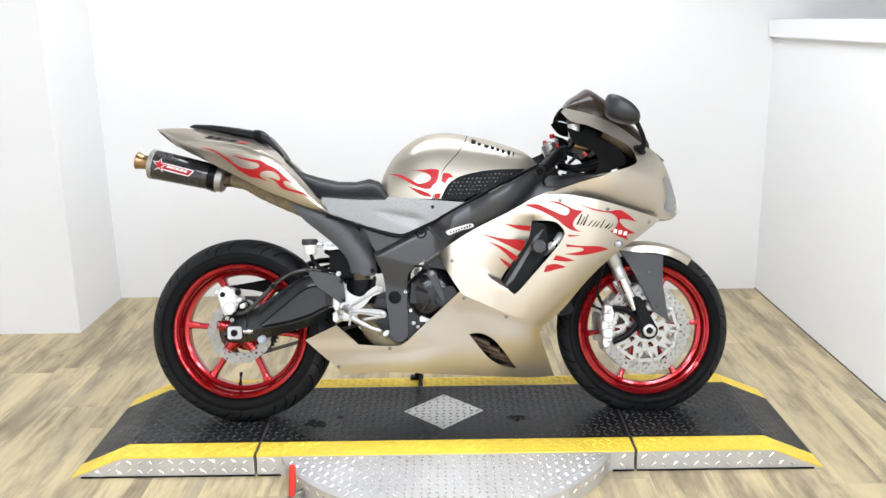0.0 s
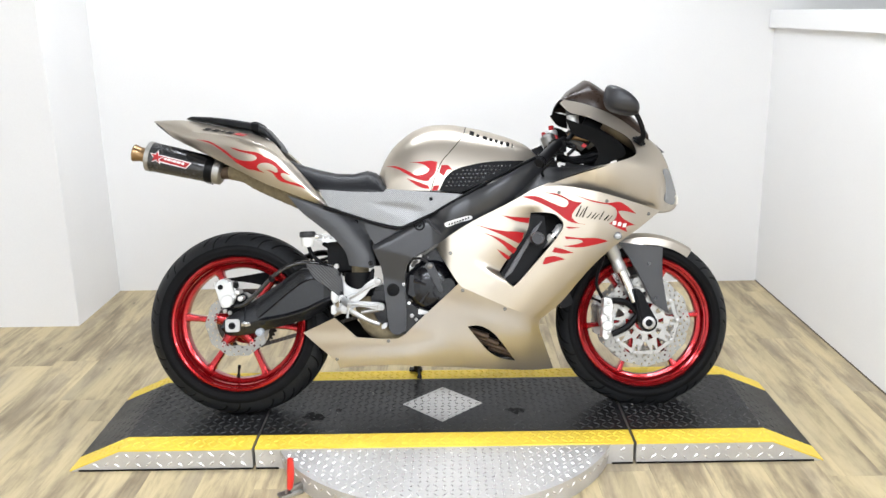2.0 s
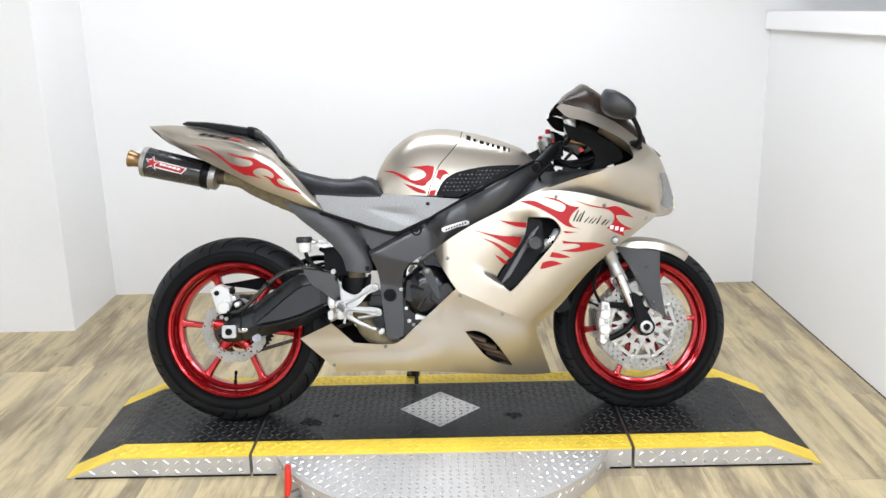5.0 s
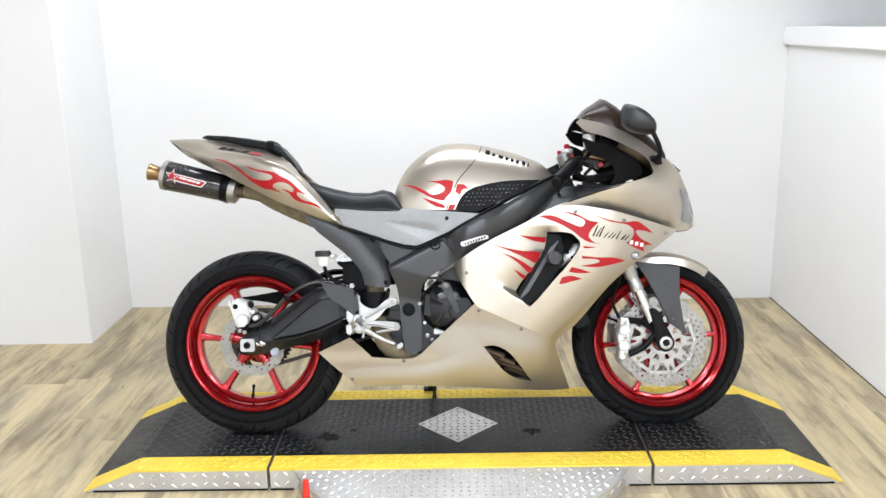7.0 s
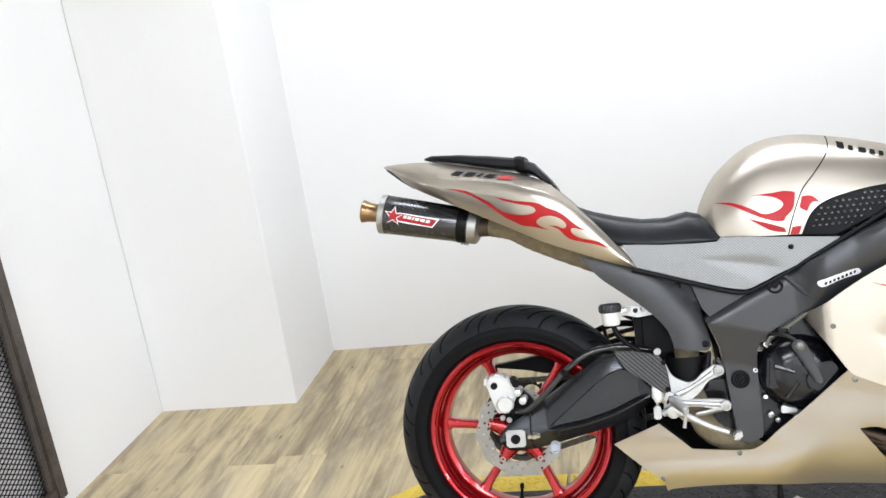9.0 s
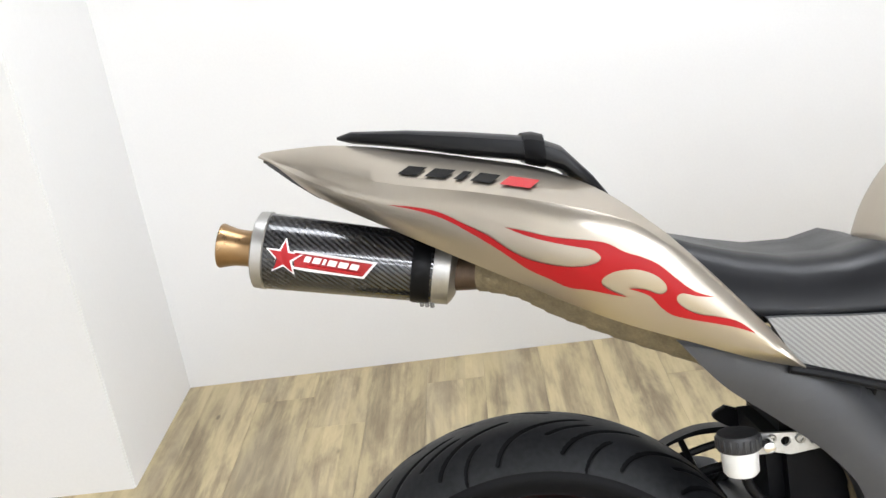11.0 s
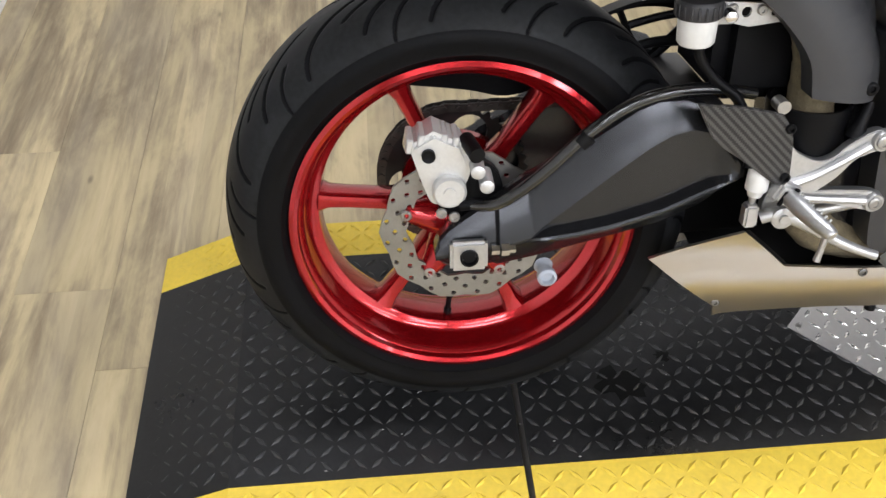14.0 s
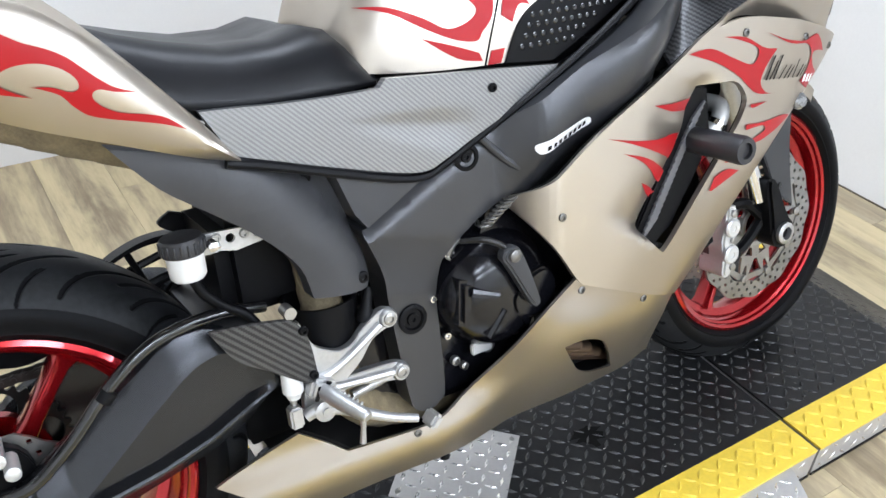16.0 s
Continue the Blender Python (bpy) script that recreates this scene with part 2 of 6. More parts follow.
def spline(pts, n=5, closed=True):
    """Rounded line through 2D points; a point with a third value stays a corner."""
    out, count = [], len(pts)
    for i in range(count if closed else count - 1):
        p1, p2 = pts[i], pts[(i + 1) % count]
        p0 = pts[i - 1] if (closed or i) and len(p1) < 3 else p1
        p3 = pts[(i + 2) % count] if (closed or i + 2 < count) and len(p2) < 3 else p2
        for k in range(n):
            t = k / n
            out.append(tuple(.5 * (2 * p1[a] + (p2[a] - p0[a]) * t + (2 * p0[a] - 5 * p1[a] + 4 * p2[a] - p3[a]) * t * t + (3 * p1[a] - p0[a] - 3 * p2[a] + p3[a]) * t**3) for a in (0, 1)))
    if not closed:
        out.append(tuple(pts[-1][:2]))
    return out


def sheet(outer, w, thick=.004, holes=(), step=.03, lift=0.0, side=-1):
    """A curved panel: outlines in x and z, its y from the half width w(x, z), thickness inwards."""
    bm = bmesh.new()
    for loop in (outer, *holes):
        vs = [bm.verts.new((p[0], 0, p[1])) for p in loop]
        for a, b in zip(vs, vs[1:] + vs[:1]):
            bm.edges.new((a, b))
    bmesh.ops.triangle_fill(bm, use_beauty=True, edges=bm.edges[:])
    for axis in (0, 2):
        low, high = min(v.co[axis] for v in bm.verts), max(v.co[axis] for v in bm.verts)
        k = math.floor(low / step) + 1
        while k * step < high:
            co, no = Vector(), Vector()
            co[axis], no[axis] = k * step, 1
            bmesh.ops.bisect_plane(bm, geom=bm.verts[:] + bm.edges[:] + bm.faces[:], dist=1e-5, plane_co=co, plane_no=no)
            k += 1
    for v in bm.verts:
        v.co.y = side * (w(v.co.x, v.co.z) + lift)
    if thick:
        inner = {v: bm.verts.new(v.co + Vector((0, -side * thick, 0))) for v in bm.verts[:]}
        rim = [e for e in bm.edges if len(e.link_faces) == 1]
        for f in bm.faces[:]:
            bm.faces.new([inner[v] for v in reversed(f.verts)])
        for e in rim:
            a, b = e.verts
            bm.faces.new((a, b, inner[b], inner[a]))
    return bm


def plate(outer, y0, y1, bevel=.003, seg=2):
    """A flat piece with that outline between y0 (outside, bevelled) and y1."""
    bm = bmesh.new()
    front = [bm.verts.new((p[0], y0, p[1])) for p in outer]
    back = [bm.verts.new((p[0], y1, p[1])) for p in outer]
    top = bm.faces.new(front)
    bm.faces.new(back[::-1])
    n = len(outer)
    for i in range(n):
        bm.faces.new((front[i], front[(i + 1) % n], back[(i + 1) % n], back[i]))
    bmesh.ops.recalc_face_normals(bm, faces=bm.faces)
    if bevel:
        bmesh.ops.bevel(bm, geom=top.edges[:], offset=bevel, segments=seg, affect="EDGES", clamp_overlap=True)
    return bm


def pierced(outer, holes, y0, y1):
    """A flat piece with holes through it."""
    return sheet(outer, lambda x, z: -y0, thick=y1 - y0, holes=holes, step=9)


def loft(rings, caps=True, closed=True):
    bm = bmesh.new()
    rows = [[bm.verts.new(p) for p in r] for r in rings]
    n = len(rows[0])
    for a, b in zip(rows, rows[1:]):
        for i in range(n if closed else n - 1):
            j = (i + 1) % n
            bm.faces.new((a[i], a[j], b[j], b[i]))
    if caps and closed:
        bm.faces.new(rows[0][::-1])
        bm.faces.new(rows[-1])
    return bm


def tube(pts, r, n=10, smooth=4, into=None):
    """A round bar along points; r one radius or one for each point."""
    pts = [Vector(p) for p in pts]
    rs = list(r) if isinstance(r, (list, tuple)) else [r] * len(pts)
    if smooth and len(pts) > 2:
        fine, fr = [], []
        for i in range(len(pts) - 1):
            p0, p1, p2, p3 = pts[max(i - 1, 0)], pts[i], pts[i + 1], pts[min(i + 2, len(pts) - 1)]
            for k in range(smooth):
                t = k / smooth
                fine.append(.5 * (2 * p1 + (p2 - p0) * t + (2 * p0 - 5 * p1 + 4 * p2 - p3) * t * t + (3 * p1 - p0 - 3 * p2 + p3) * t**3))
                fr.append(rs[i] + (rs[i + 1] - rs[i]) * t)
        pts, rs = fine + [pts[-1]], fr + [rs[-1]]
    bm = into or bmesh.new()
    rows, up = [], None
    for i, p in enumerate(pts):
        way = (pts[min(i + 1, len(pts) - 1)] - pts[max(i - 1, 0)]).normalized()
        if up is None:
            up = way.orthogonal().normalized()
        up = (up - way * up.dot(way)).normalized()
        side = way.cross(up)
        rows.append([bm.verts.new(p + rs[i] * (math.cos(2 * math.pi * k / n) * up + math.sin(2 * math.pi * k / n) * side)) for k in range(n)])
    for a, b in zip(rows, rows[1:]):
        for k in range(n):
            bm.faces.new((a[k], a[(k + 1) % n], b[(k + 1) % n], b[k]))
    bm.faces.new(rows[0][::-1])
    bm.faces.new(rows[-1])
    return bm


def lathe(profile, cx, cz, n=96, closed=True, into=None):
    """Turns (radius, y) pairs round the y axis through cx, cz."""
    bm = into or bmesh.new()
    rows = [[bm.verts.new((cx + r * math.cos(2 * math.pi * k / n), y, cz + r * math.sin(2 * math.pi * k / n))) for r, y in profile] for k in range(n)]
    m = len(profile)
    for k in range(n):
        a, b = rows[k], rows[(k + 1) % n]
        for i in range(m if closed else m - 1):
            j = (i + 1) % m
            bm.faces.new((a[i], a[j], b[j], b[i]))
    return bm


def turned(profile, p, q, n=20, into=None):
    """A turned piece on the line p to q: profile of (distance along, radius)."""
    p, q = Vector(p), Vector(q)
    way = (q - p).normalized()
    up = way.orthogonal().normalized()
    side = way.cross(up)
    bm = into or bmesh.new()
    rows = [[bm.verts.new(p + way * d + max(r, .0001) * (math.cos(2 * math.pi * k / n) * up + math.sin(2 * math.pi * k / n) * side)) for k in range(n)] for d, r in profile]
    for a, b in zip(rows, rows[1:]):
        for k in range(n):
            bm.faces.new((a[k], a[(k + 1) % n], b[(k + 1) % n], b[k]))
    bm.faces.new(rows[0][::-1])
    bm.faces.new(rows[-1])
    return bm


def block(c, s, bevel=.003, turn=(0, 0, 0), seg=2):
    bm = bmesh.new()
    bmesh.ops.create_cube(bm, size=1, matrix=pose(*c, *turn) @ Matrix.Diagonal((*s, 1)))
    if bevel:
        bmesh.ops.bevel(bm, geom=bm.edges[:], offset=bevel, segments=seg, affect="EDGES")
    return bm


def bolt(x, z, y, r=.007, name="bolt", material=None, parent=None, h=.004):
    """A round socket-head screw facing the rider's right (-y)."""
    prof = [(0, r), (h * .7, r), (h, r * .8), (h, r * .5), (h * .3, r * .45), (h * .3, 0)]
    return part(name, turned(prof, (x, y, z), (x, y - 1, z), 14), material or BLACK, parent)


def lin(a, b, n, end=True):
    """n even steps from a to b."""
    return [a + (b - a) * k / ((n - 1) if end else n) for k in range(n)]


def flat(value):
    return lambda x, z: value



# ---- the motorcycle's outer forms ----


def ease(x, knots):
    """Smooth curve through (x, value) knots, flat past the ends."""
    if x <= knots[0][0]:
        return knots[0][1]
    if x >= knots[-1][0]:
        return knots[-1][1]
    n = len(knots)
    slopes = [(knots[min(i + 1, n - 1)][1] - knots[max(i - 1, 0)][1]) / (knots[min(i + 1, n - 1)][0] - knots[max(i - 1, 0)][0]) for i in range(n)]
    for i in range(n - 1):
        x0, a = knots[i]
        x1, b = knots[i + 1]
        if x <= x1:
            h = x1 - x0
            t = (x - x0) / h
            return (2 * t**3 - 3 * t * t + 1) * a + (t**3 - 2 * t * t + t) * h * slopes[i] + (3 * t * t - 2 * t**3) * b + (t**3 - t * t) * h * slopes[i + 1]


def front_gap(x, z):
    """Distance behind the fairing's sloping front edge."""
    return (z - .32 - .914 * (x - .32)) / 1.355


def fairing_w(x, z):
    """Half width of the upper fairing: it folds inwards at the front edge and closes at the nose."""
    panel = ease(front_gap(x, z), [(-.08, .11), (0, .157), (.03, .182), (.08, .207), (.14, .223), (.2, .235), (.28, .240), (.4, .246)])
    nose = ease(x, [(.5, .29), (.62, .205), (.68, .17), (.726, .140), (.765, .096), (.80, .04)])
    both = (panel**-6 + nose**-6)**(-1 / 6)
    return both * ease(z, [(.70, 1), (.78, .99), (.84, .955), (.9, .88), (.95, .79), (1.0, .70), (1.06, .58)])


def hull_w(x, z):
    """Half width of the pan before its front closes in."""
    along = ease(x, [(-.5, .19), (-.35, .205), (-.15, .225), (0, .243), (.1, .24), (.2, .222), (.3, .226), (.38, .242)])
    # the fold follows the sloping joint between side panel and pan
    z = z + .44 * min(max(0, x - .04), .21) * ease(z, [(.16, 0), (.29, 1), (.43, 1), (.66, 0)])
    return along * ease(z, [(.12, .40), (.165, .50), (.21, .62), (.25, .70), (.3, .745), (.37, .92), (.42, 1.045), (.44, 1.055), (.55, .995)])


def pan_w(x, z):
    """The pan: it meets the side panel along their joint, narrows with it and tucks in towards its foot."""
    xs = min(max(x, .0), .36)
    zs = .434 - .442 * (xs - .064)
    v = (z - .145) / (zs - .145)
    foot = ease(x, [(0, .07), (.1, .07), (.2, .068), (.3, .055), (.37, .036)])
    # two flat faces that meet in a rounded crease, which climbs to the joint at the front
    low, high = ease(xs, [(0, 1.14), (.25, 1.05)]) * v, 1 - .5 * (1 - v)
    h = max(.14 - abs(low - high), 0) / .14
    tuck = foot + (fairing_w(xs, zs) - foot) * (min(low, high) - h * h * .035)
    near = min(max((x + .14) / .2, 0), 1)
    near = near * near * (3 - 2 * near)
    return hull_w(x, z) * (1 - near) + tuck * near


def cowl_joint(x):
    return ease(x, [(.289, .741), (.37, .755), (.471, .741), (.567, .718), (.726, .672)])


def cowl_w(x, z):
    """The nose cowl: tucked in above the side panel, then flaring to the cockpit's edge."""
    u = min(max((z - cowl_joint(x)) / .13, 0), 1)
    reach = min(max((x - .33) / .12, 0), 1) * min(max((.79 - x) / .1, 0), 1)
    return fairing_w(x, z) - .046 * (1 - u)**1.35 * reach


def tank_top(x):
    return ease(x, [(-.215, .80), (-.2, .845), (-.168, .9), (-.129, .938), (-.09, .965), (-.041, .981), (.027, .984), (.085, .975), (.172, .954), (.249, .928), (.297, .903), (.335, .86)])


def tank_foot(x):
    return ease(x, [(-.215, .762), (-.1, .752), (.03, .748), (.08, .752), (.2, .80), (.335, .845)])


def tank_half(x):
    return ease(x, [(-.215, .085), (-.18, .125), (-.1, .155), (0, .17), (.1, .175), (.2, .165), (.28, .14), (.335, .1)])


def tank_w(x, z):
    f = min(max((z - tank_foot(x)) / (tank_top(x) - tank_foot(x)), 0), .999)
    waist = 1 - .028 * math.exp(-((f - .5) / .22)**2)
    return tank_half(x) * waist * (1 - f**2.5)**(1 / 2.5)


def tail_ridge(x):
    return ease(x, [(-1.01, 1.027), (-.985, 1.015), (-.916, .985), (-.823, .957), (-.71, .935), (-.607, .909), (-.55, .888), (-.508, .855), (-.46, .811), (-.411, .757), (-.379, .713)])


def tail_low(x):
    return ease(x, [(-1.01, 1.021), (-.99, 1.010), (-.941, .968), (-.897, .943), (-.828, .909), (-.718, .854), (-.656, .823), (-.579, .784), (-.495, .749), (-.421, .719), (-.377, .705)])


def tail_ridge_w(x):
    return ease(x, [(-1.01, .016), (-.9, .071), (-.83, .112), (-.76, .15), (-.69, .184), (-.64, .207), (-.58, .222), (-.52, .217), (-.47, .206), (-.42, .193), (-.378, .187)])


def tail_low_w(x):
    return ease(x, [(-1.01, .014), (-.9, .062), (-.83, .1), (-.76, .132), (-.69, .157), (-.64, .174), (-.58, .185), (-.52, .189), (-.47, .19), (-.42, .188), (-.378, .186)])


def tail_set(x):
    """How far the tail's middle stands to the left of the wheels' plane."""
    return .07 * max(0, (-.6 - x) / .38)**1.2


def tail_w(x, z):
    a, b = tail_ridge(x), tail_low(x)
    f = min(max((z - b) / max(a - b, .004), 0), 1)
    return tail_low_w(x) + (tail_ridge_w(x) - tail_low_w(x)) * f + .016 * math.sin(math.pi * f) - tail_set(x)


# ---- the room ----
RIGHT, LEFT, BACK, PILLAR_X, PILLAR_Y, FRONT, TOP, BAY = 1.645, -2.335, 1.60, -1.74, 1.055, -5.4, 2.95, -1.9
WIDE, BEYOND = 4.6, 2.9


def box_bm(x0, x1, y0, y1, z0, z1, bevel=0):
    return block(((x0 + x1) / 2, (y0 + y1) / 2, (z0 + z1) / 2), (x1 - x0, y1 - y0, z1 - z0), bevel)


def structure(name, bm, material, label, category, smooth=False):
    return tagged(part(name, bm, material, None, "", smooth), label, category, kind="structure")


structure("wall_back", box_bm(PILLAR_X, BEYOND, BACK, BACK + .12, -.02, TOP), WHITE, "smooth white painted back wall of the bay", "wall")
structure("wall_right", box_bm(RIGHT, RIGHT + .12, BAY, BACK, -.02, 1.302), WHITE, "smooth white painted half-height side wall with faint scuffs", "wall")
structure("wall_beyond", box_bm(BEYOND, BEYOND + .12, BAY + .12, BACK + .12, -.02, TOP), SHOP, "plain pale wall beyond the half-height wall", "wall")
# unseen walls, added pale so that the bike's paint reflects brighter
structure("wall_shop_right", box_bm(WIDE, WIDE + .12, FRONT, BAY, -.02, TOP), SHOP, "unseen plain pale wall, added to close the room and feed reflections", "wall")
structure("wall_shop_back", box_bm(RIGHT + .12, WIDE + .12, BAY, BAY + .12, -.02, TOP), SHOP, "unseen plain pale wall, added to close the room and feed reflections", "wall")
structure("wall_shop_left", box_bm(LEFT - .12, LEFT, FRONT, BAY, -.02, TOP), SHOP, "unseen plain pale wall, added to close the room and feed reflections", "wall")
structure("wall_left", box_bm(LEFT - .12, LEFT, BAY, BACK + .12, -.02, TOP), WHITE, "smooth white painted side wall", "wall")
structure("wall_front", box_bm(LEFT - .12, WIDE + .12, FRONT - .12, FRONT, -.02, TOP), SHOP, "unseen plain pale wall closing the space, kept pale for reflections", "wall")
structure("pillar", box_bm(LEFT, PILLAR_X, PILLAR_Y, BACK + .12, -.02, TOP, .004), WHITE, "square white painted pillar in the room corner", "pillar")
structure("ceiling", box_bm(LEFT - .12, WIDE + .12, FRONT - .12, BACK + .12, TOP, TOP + .1), CEIL, "dim open ceiling", "ceiling")
floor = structure("floor", box_bm(LEFT - .1, WIDE + .1, FRONT, BACK + .1, -.12, -.004), SLAB, "pale oak-look vinyl plank floor with grey streaks", "floor")
structure("wall_rail", box_bm(RIGHT - .03, RIGHT + .15, BAY, BACK - .004, 1.302, 1.388, .004), WHITE, "white painted cap rail on the half-height wall", "rail", True)

structure("trim", box_bm(RIGHT - .003, RIGHT, BAY + .01, BACK - .003, 0, .005), SLAB, "thin dark gap line along the wall foot", "trim")

# housings for the unseen lamps, the added ones too
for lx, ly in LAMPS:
    fixture = tagged(new("ceiling_light"), "unseen white ceiling troffer with a glowing diffuser, added as a light source", "lamp", "ceiling lights")
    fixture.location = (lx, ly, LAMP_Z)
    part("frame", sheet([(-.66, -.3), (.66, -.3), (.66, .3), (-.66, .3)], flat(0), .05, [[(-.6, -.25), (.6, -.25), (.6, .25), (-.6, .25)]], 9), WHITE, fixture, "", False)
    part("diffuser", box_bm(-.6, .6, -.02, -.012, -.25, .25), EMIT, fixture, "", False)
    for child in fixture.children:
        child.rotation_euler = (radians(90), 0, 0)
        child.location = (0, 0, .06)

# wire-mesh steel panel by the left wall
gate = tagged(new("mesh_panel"), "black steel framed expanded wire mesh panel against the white wall", "mesh panel")
gate.location = (LEFT + .035, -.2, 0)
for nm, b in (("upright", (-.018, .018, .455, .505, .07, 1.35)), ("upright", (-.018, .018, -.505, -.455, .07, 1.35)), ("crossbar", (-.018, .018, -.455, .455, .07, .12)), ("crossbar", (-.018, .018, -.455, .455, 1.3, 1.35))):
    part(nm, box_bm(*b, .004), RUST, gate)
for y0 in (.425, -.455):
    part("inner_strip", box_bm(-.01, .012, y0, y0 + .03, .12, 1.3, .003), RUST, gate)
bm = bmesh.new()
pitch_y, pitch_z = .034, .018
for family in (1, -1):
    k = -140
    while k < 140:
        # bars z = z0 + family * y * slope, clipped to the frame
        slope, z0 = family * pitch_z / pitch_y * 1.15, .7 + k * pitch_z
        ends = []
        for y in (-.43, .43):
            ends.append((y, min(max(z0 + slope * y, .12), 1.3)))
        (ya, za), (yb, zb) = ends
        ya, yb = (za - z0) / slope, (zb - z0) / slope
        if abs(ya - yb) > .01:
            d = Vector((0, yb - ya, zb - za)).normalized()
            up = Vector((0, -d.z, d.y)) * .0017
            x = .002 * family
            vs = [bm.verts.new(p) for p in (Vector((x, ya, za)) - up, Vector((x, ya, za)) + up, Vector((x, yb, zb)) + up, Vector((x, yb, zb)) - up)]
            ws = [bm.verts.new(v.co + Vector((.002, 0, 0))) for v in vs]
            bm.faces.new(vs)
            bm.faces.new(ws[::-1])
            for i in range(4):
                bm.faces.new((vs[i], vs[(i + 1) % 4], ws[(i + 1) % 4], ws[i]))
        k += 1
part("wire_mesh", bm, BLACK, gate, "black diamond wire mesh", False)

# ---- the low lift platform ----
H, NEAR, FAR = .073, -.325, .283
GAP_L, GAP_R, END, BREAK = -.614, .608, 1.212, 1.045


def lugs(bm, spots, length, width, high, slope=None):
    """Raised tread bars: spots of (x, y, z, turn)."""
    for x, y, z, a in spots:
        c, s = math.cos(a), math.sin(a)

        def at(u, v, w):
            px, py = x + u * c - v * s, y + u * s + v * c
            return bm.verts.new((px, py, (slope(px) if slope else z) + w))
        l, r, f, b, t = at(-length, 0, 0), at(length, 0, 0), at(0, -width, 0), at(0, width, 0), None
        t1, t2 = at(-length * .45, 0, high), at(length * .45, 0, high)
        for tri in ((l, f, t1), (f, t2, t1), (f, r, t2), (r, b, t2), (b, t1, t2), (b, l, t1)):
            bm.faces.new(tri)


def wedge(x0, x1, y0, y1, zf, t=0.0):
    """A strip of the deck between x0 and x1 whose top follows zf(x)."""
    xs = sorted({x0, x1, *[b for b in (-BREAK, BREAK) if x0 < b < x1]})
    rings = [[(x, y0, max(zf(x) - t, 0) if t else 0), (x, y1, max(zf(x) - t, 0) if t else 0), (x, y1, zf(x)), (x, y0, zf(x))] for x in xs]
    return loft(rings)


def deck_z(x):
    return H if abs(x) <= BREAK else max(H * (END - abs(x)) / (END - BREAK), .003)


bm = bmesh.new()
lugs(bm, [(0, 0, 0, 0)], .0138, .0042, .0028)
TREAD_BAR = bpy.data.meshes.new("tread_bar")
bm.to_mesh(TREAD_BAR)
bm.free()
TREAD_BAR.materials.append(LUGS)
rng = random.Random(4)
platform = tagged(new("motorcycle_lift"), "low silver tread-plate lift platform with black mat and yellow edges", "lift platform")
for nm, x0, x1 in (("ramp_section", -END, GAP_L - .005), ("deck_section", GAP_L + .005, GAP_R - .005), ("ramp_section", GAP_R + .005, END)):
    body = part(nm, wedge(x0, x1, NEAR, FAR, lambda x: max(deck_z(x) - .003, .002)), TREAD, platform, "bright aluminium tread plate body", False)
    part("tread_mat", wedge(x0, x1, -.236, .2, lambda x: deck_z(x) + .0015, .006), MAT_BLACK, body, "black tread-patterned mat", False)
    part("edge_stripe", wedge(x0, x1, NEAR - .001, -.2365, lambda x: deck_z(x) + .001, .006), YELLOW, body, "yellow painted edge", False)
    part("edge_stripe", wedge(x0, x1, .2005, FAR + .001, lambda x: deck_z(x) + .001, .006), YELLOW, body, "yellow painted edge", False)
    # tread bars on mat, stripes and the near face
    for nm2, material, ya, yb in (("mat_pattern", LUGS, -.226, .195), ("stripe_pattern", YELLOW, -.318, -.24), ("stripe_pattern", YELLOW, .206, .28)):
        bm, spots = bmesh.new(), []
        px = .0245
        for i in range(int((x1 - x0) / px)):
            for j in range(int((yb - ya) / px)):
                x, y, a = x0 + (i + .5) * px + .001, ya + (j + .5) * px, (.75 if (i + j) % 2 else -.75)
                if nm2 == "mat_pattern" and nm == "deck_section" and x < -.19:
                    bar = new("tread_bar", TREAD_BAR)
                    bar.parent, bar.location, bar.rotation_euler = body, (x, y, H + .0012), (0, 0, a)
                else:
                    spots.append((x, y, 0, a))
        lugs(bm, spots, .0138, .0042, .0028, lambda x: deck_z(x) + .0012)
        tagged(part(nm2, bm, material, body, "", False), kind="stuff")
    bm = bmesh.new()
    for i in range(int((x1 - x0) / .034)):
        for j in range(2):
            x, z = x0 + .02 + i * .034, .02 + j * .03 + (.004 if i % 2 else 0)
            if z + .014 < deck_z(x) and (abs(x) > .535 or nm == "ramp_section"):
                a = .7 if (i + j) % 2 else -.7
                c, s = math.cos(a), math.sin(a)
                vs = [bm.verts.new((x + u * c - v * s, NEAR - w - .0005, z + u * s + v * c)) for u, v, w in ((-.0125, 0, 0), (0, -.003, 0), (.0125, 0, 0), (0, .003, 0), (0, 0, .002))]
                for k in range(4):
                    bm.faces.new((vs[k], vs[(k + 1) % 4], vs[4]))
    tagged(part("face_pattern", bm, LUGM, body, "", False), kind="stuff")
# half-round front plate
arc = [(.575 * math.cos(a), -.1 + .575 * math.sin(a)) for a in lin(math.asin(-.226 / .575), -math.pi - math.asin(-.226 / .575), 60)]
bm = bmesh.new()
top = [bm.verts.new((x, y, H - .004)) for x, y in arc]
foot = [bm.verts.new((x * .985, y * .985 - .004, .0)) for x, y in arc]
bm.faces.new(top)
bm.faces.new(foot[::-1])
for i in range(len(arc)):
    j = (i + 1) % len(arc)
    bm.faces.new((top[i], top[j], foot[j], foot[i]))
for x0, x1 in ((-END + .03, GAP_L - .005), (GAP_L + .005, -.535), (.535, GAP_R - .005), (GAP_R + .005, END - .03)):
    part("rubber_foot", box_bm(x0, x1, NEAR - .0025, NEAR + .01, 0, .0055), BLACK, platform, "thin black strip along the platform foot", False)
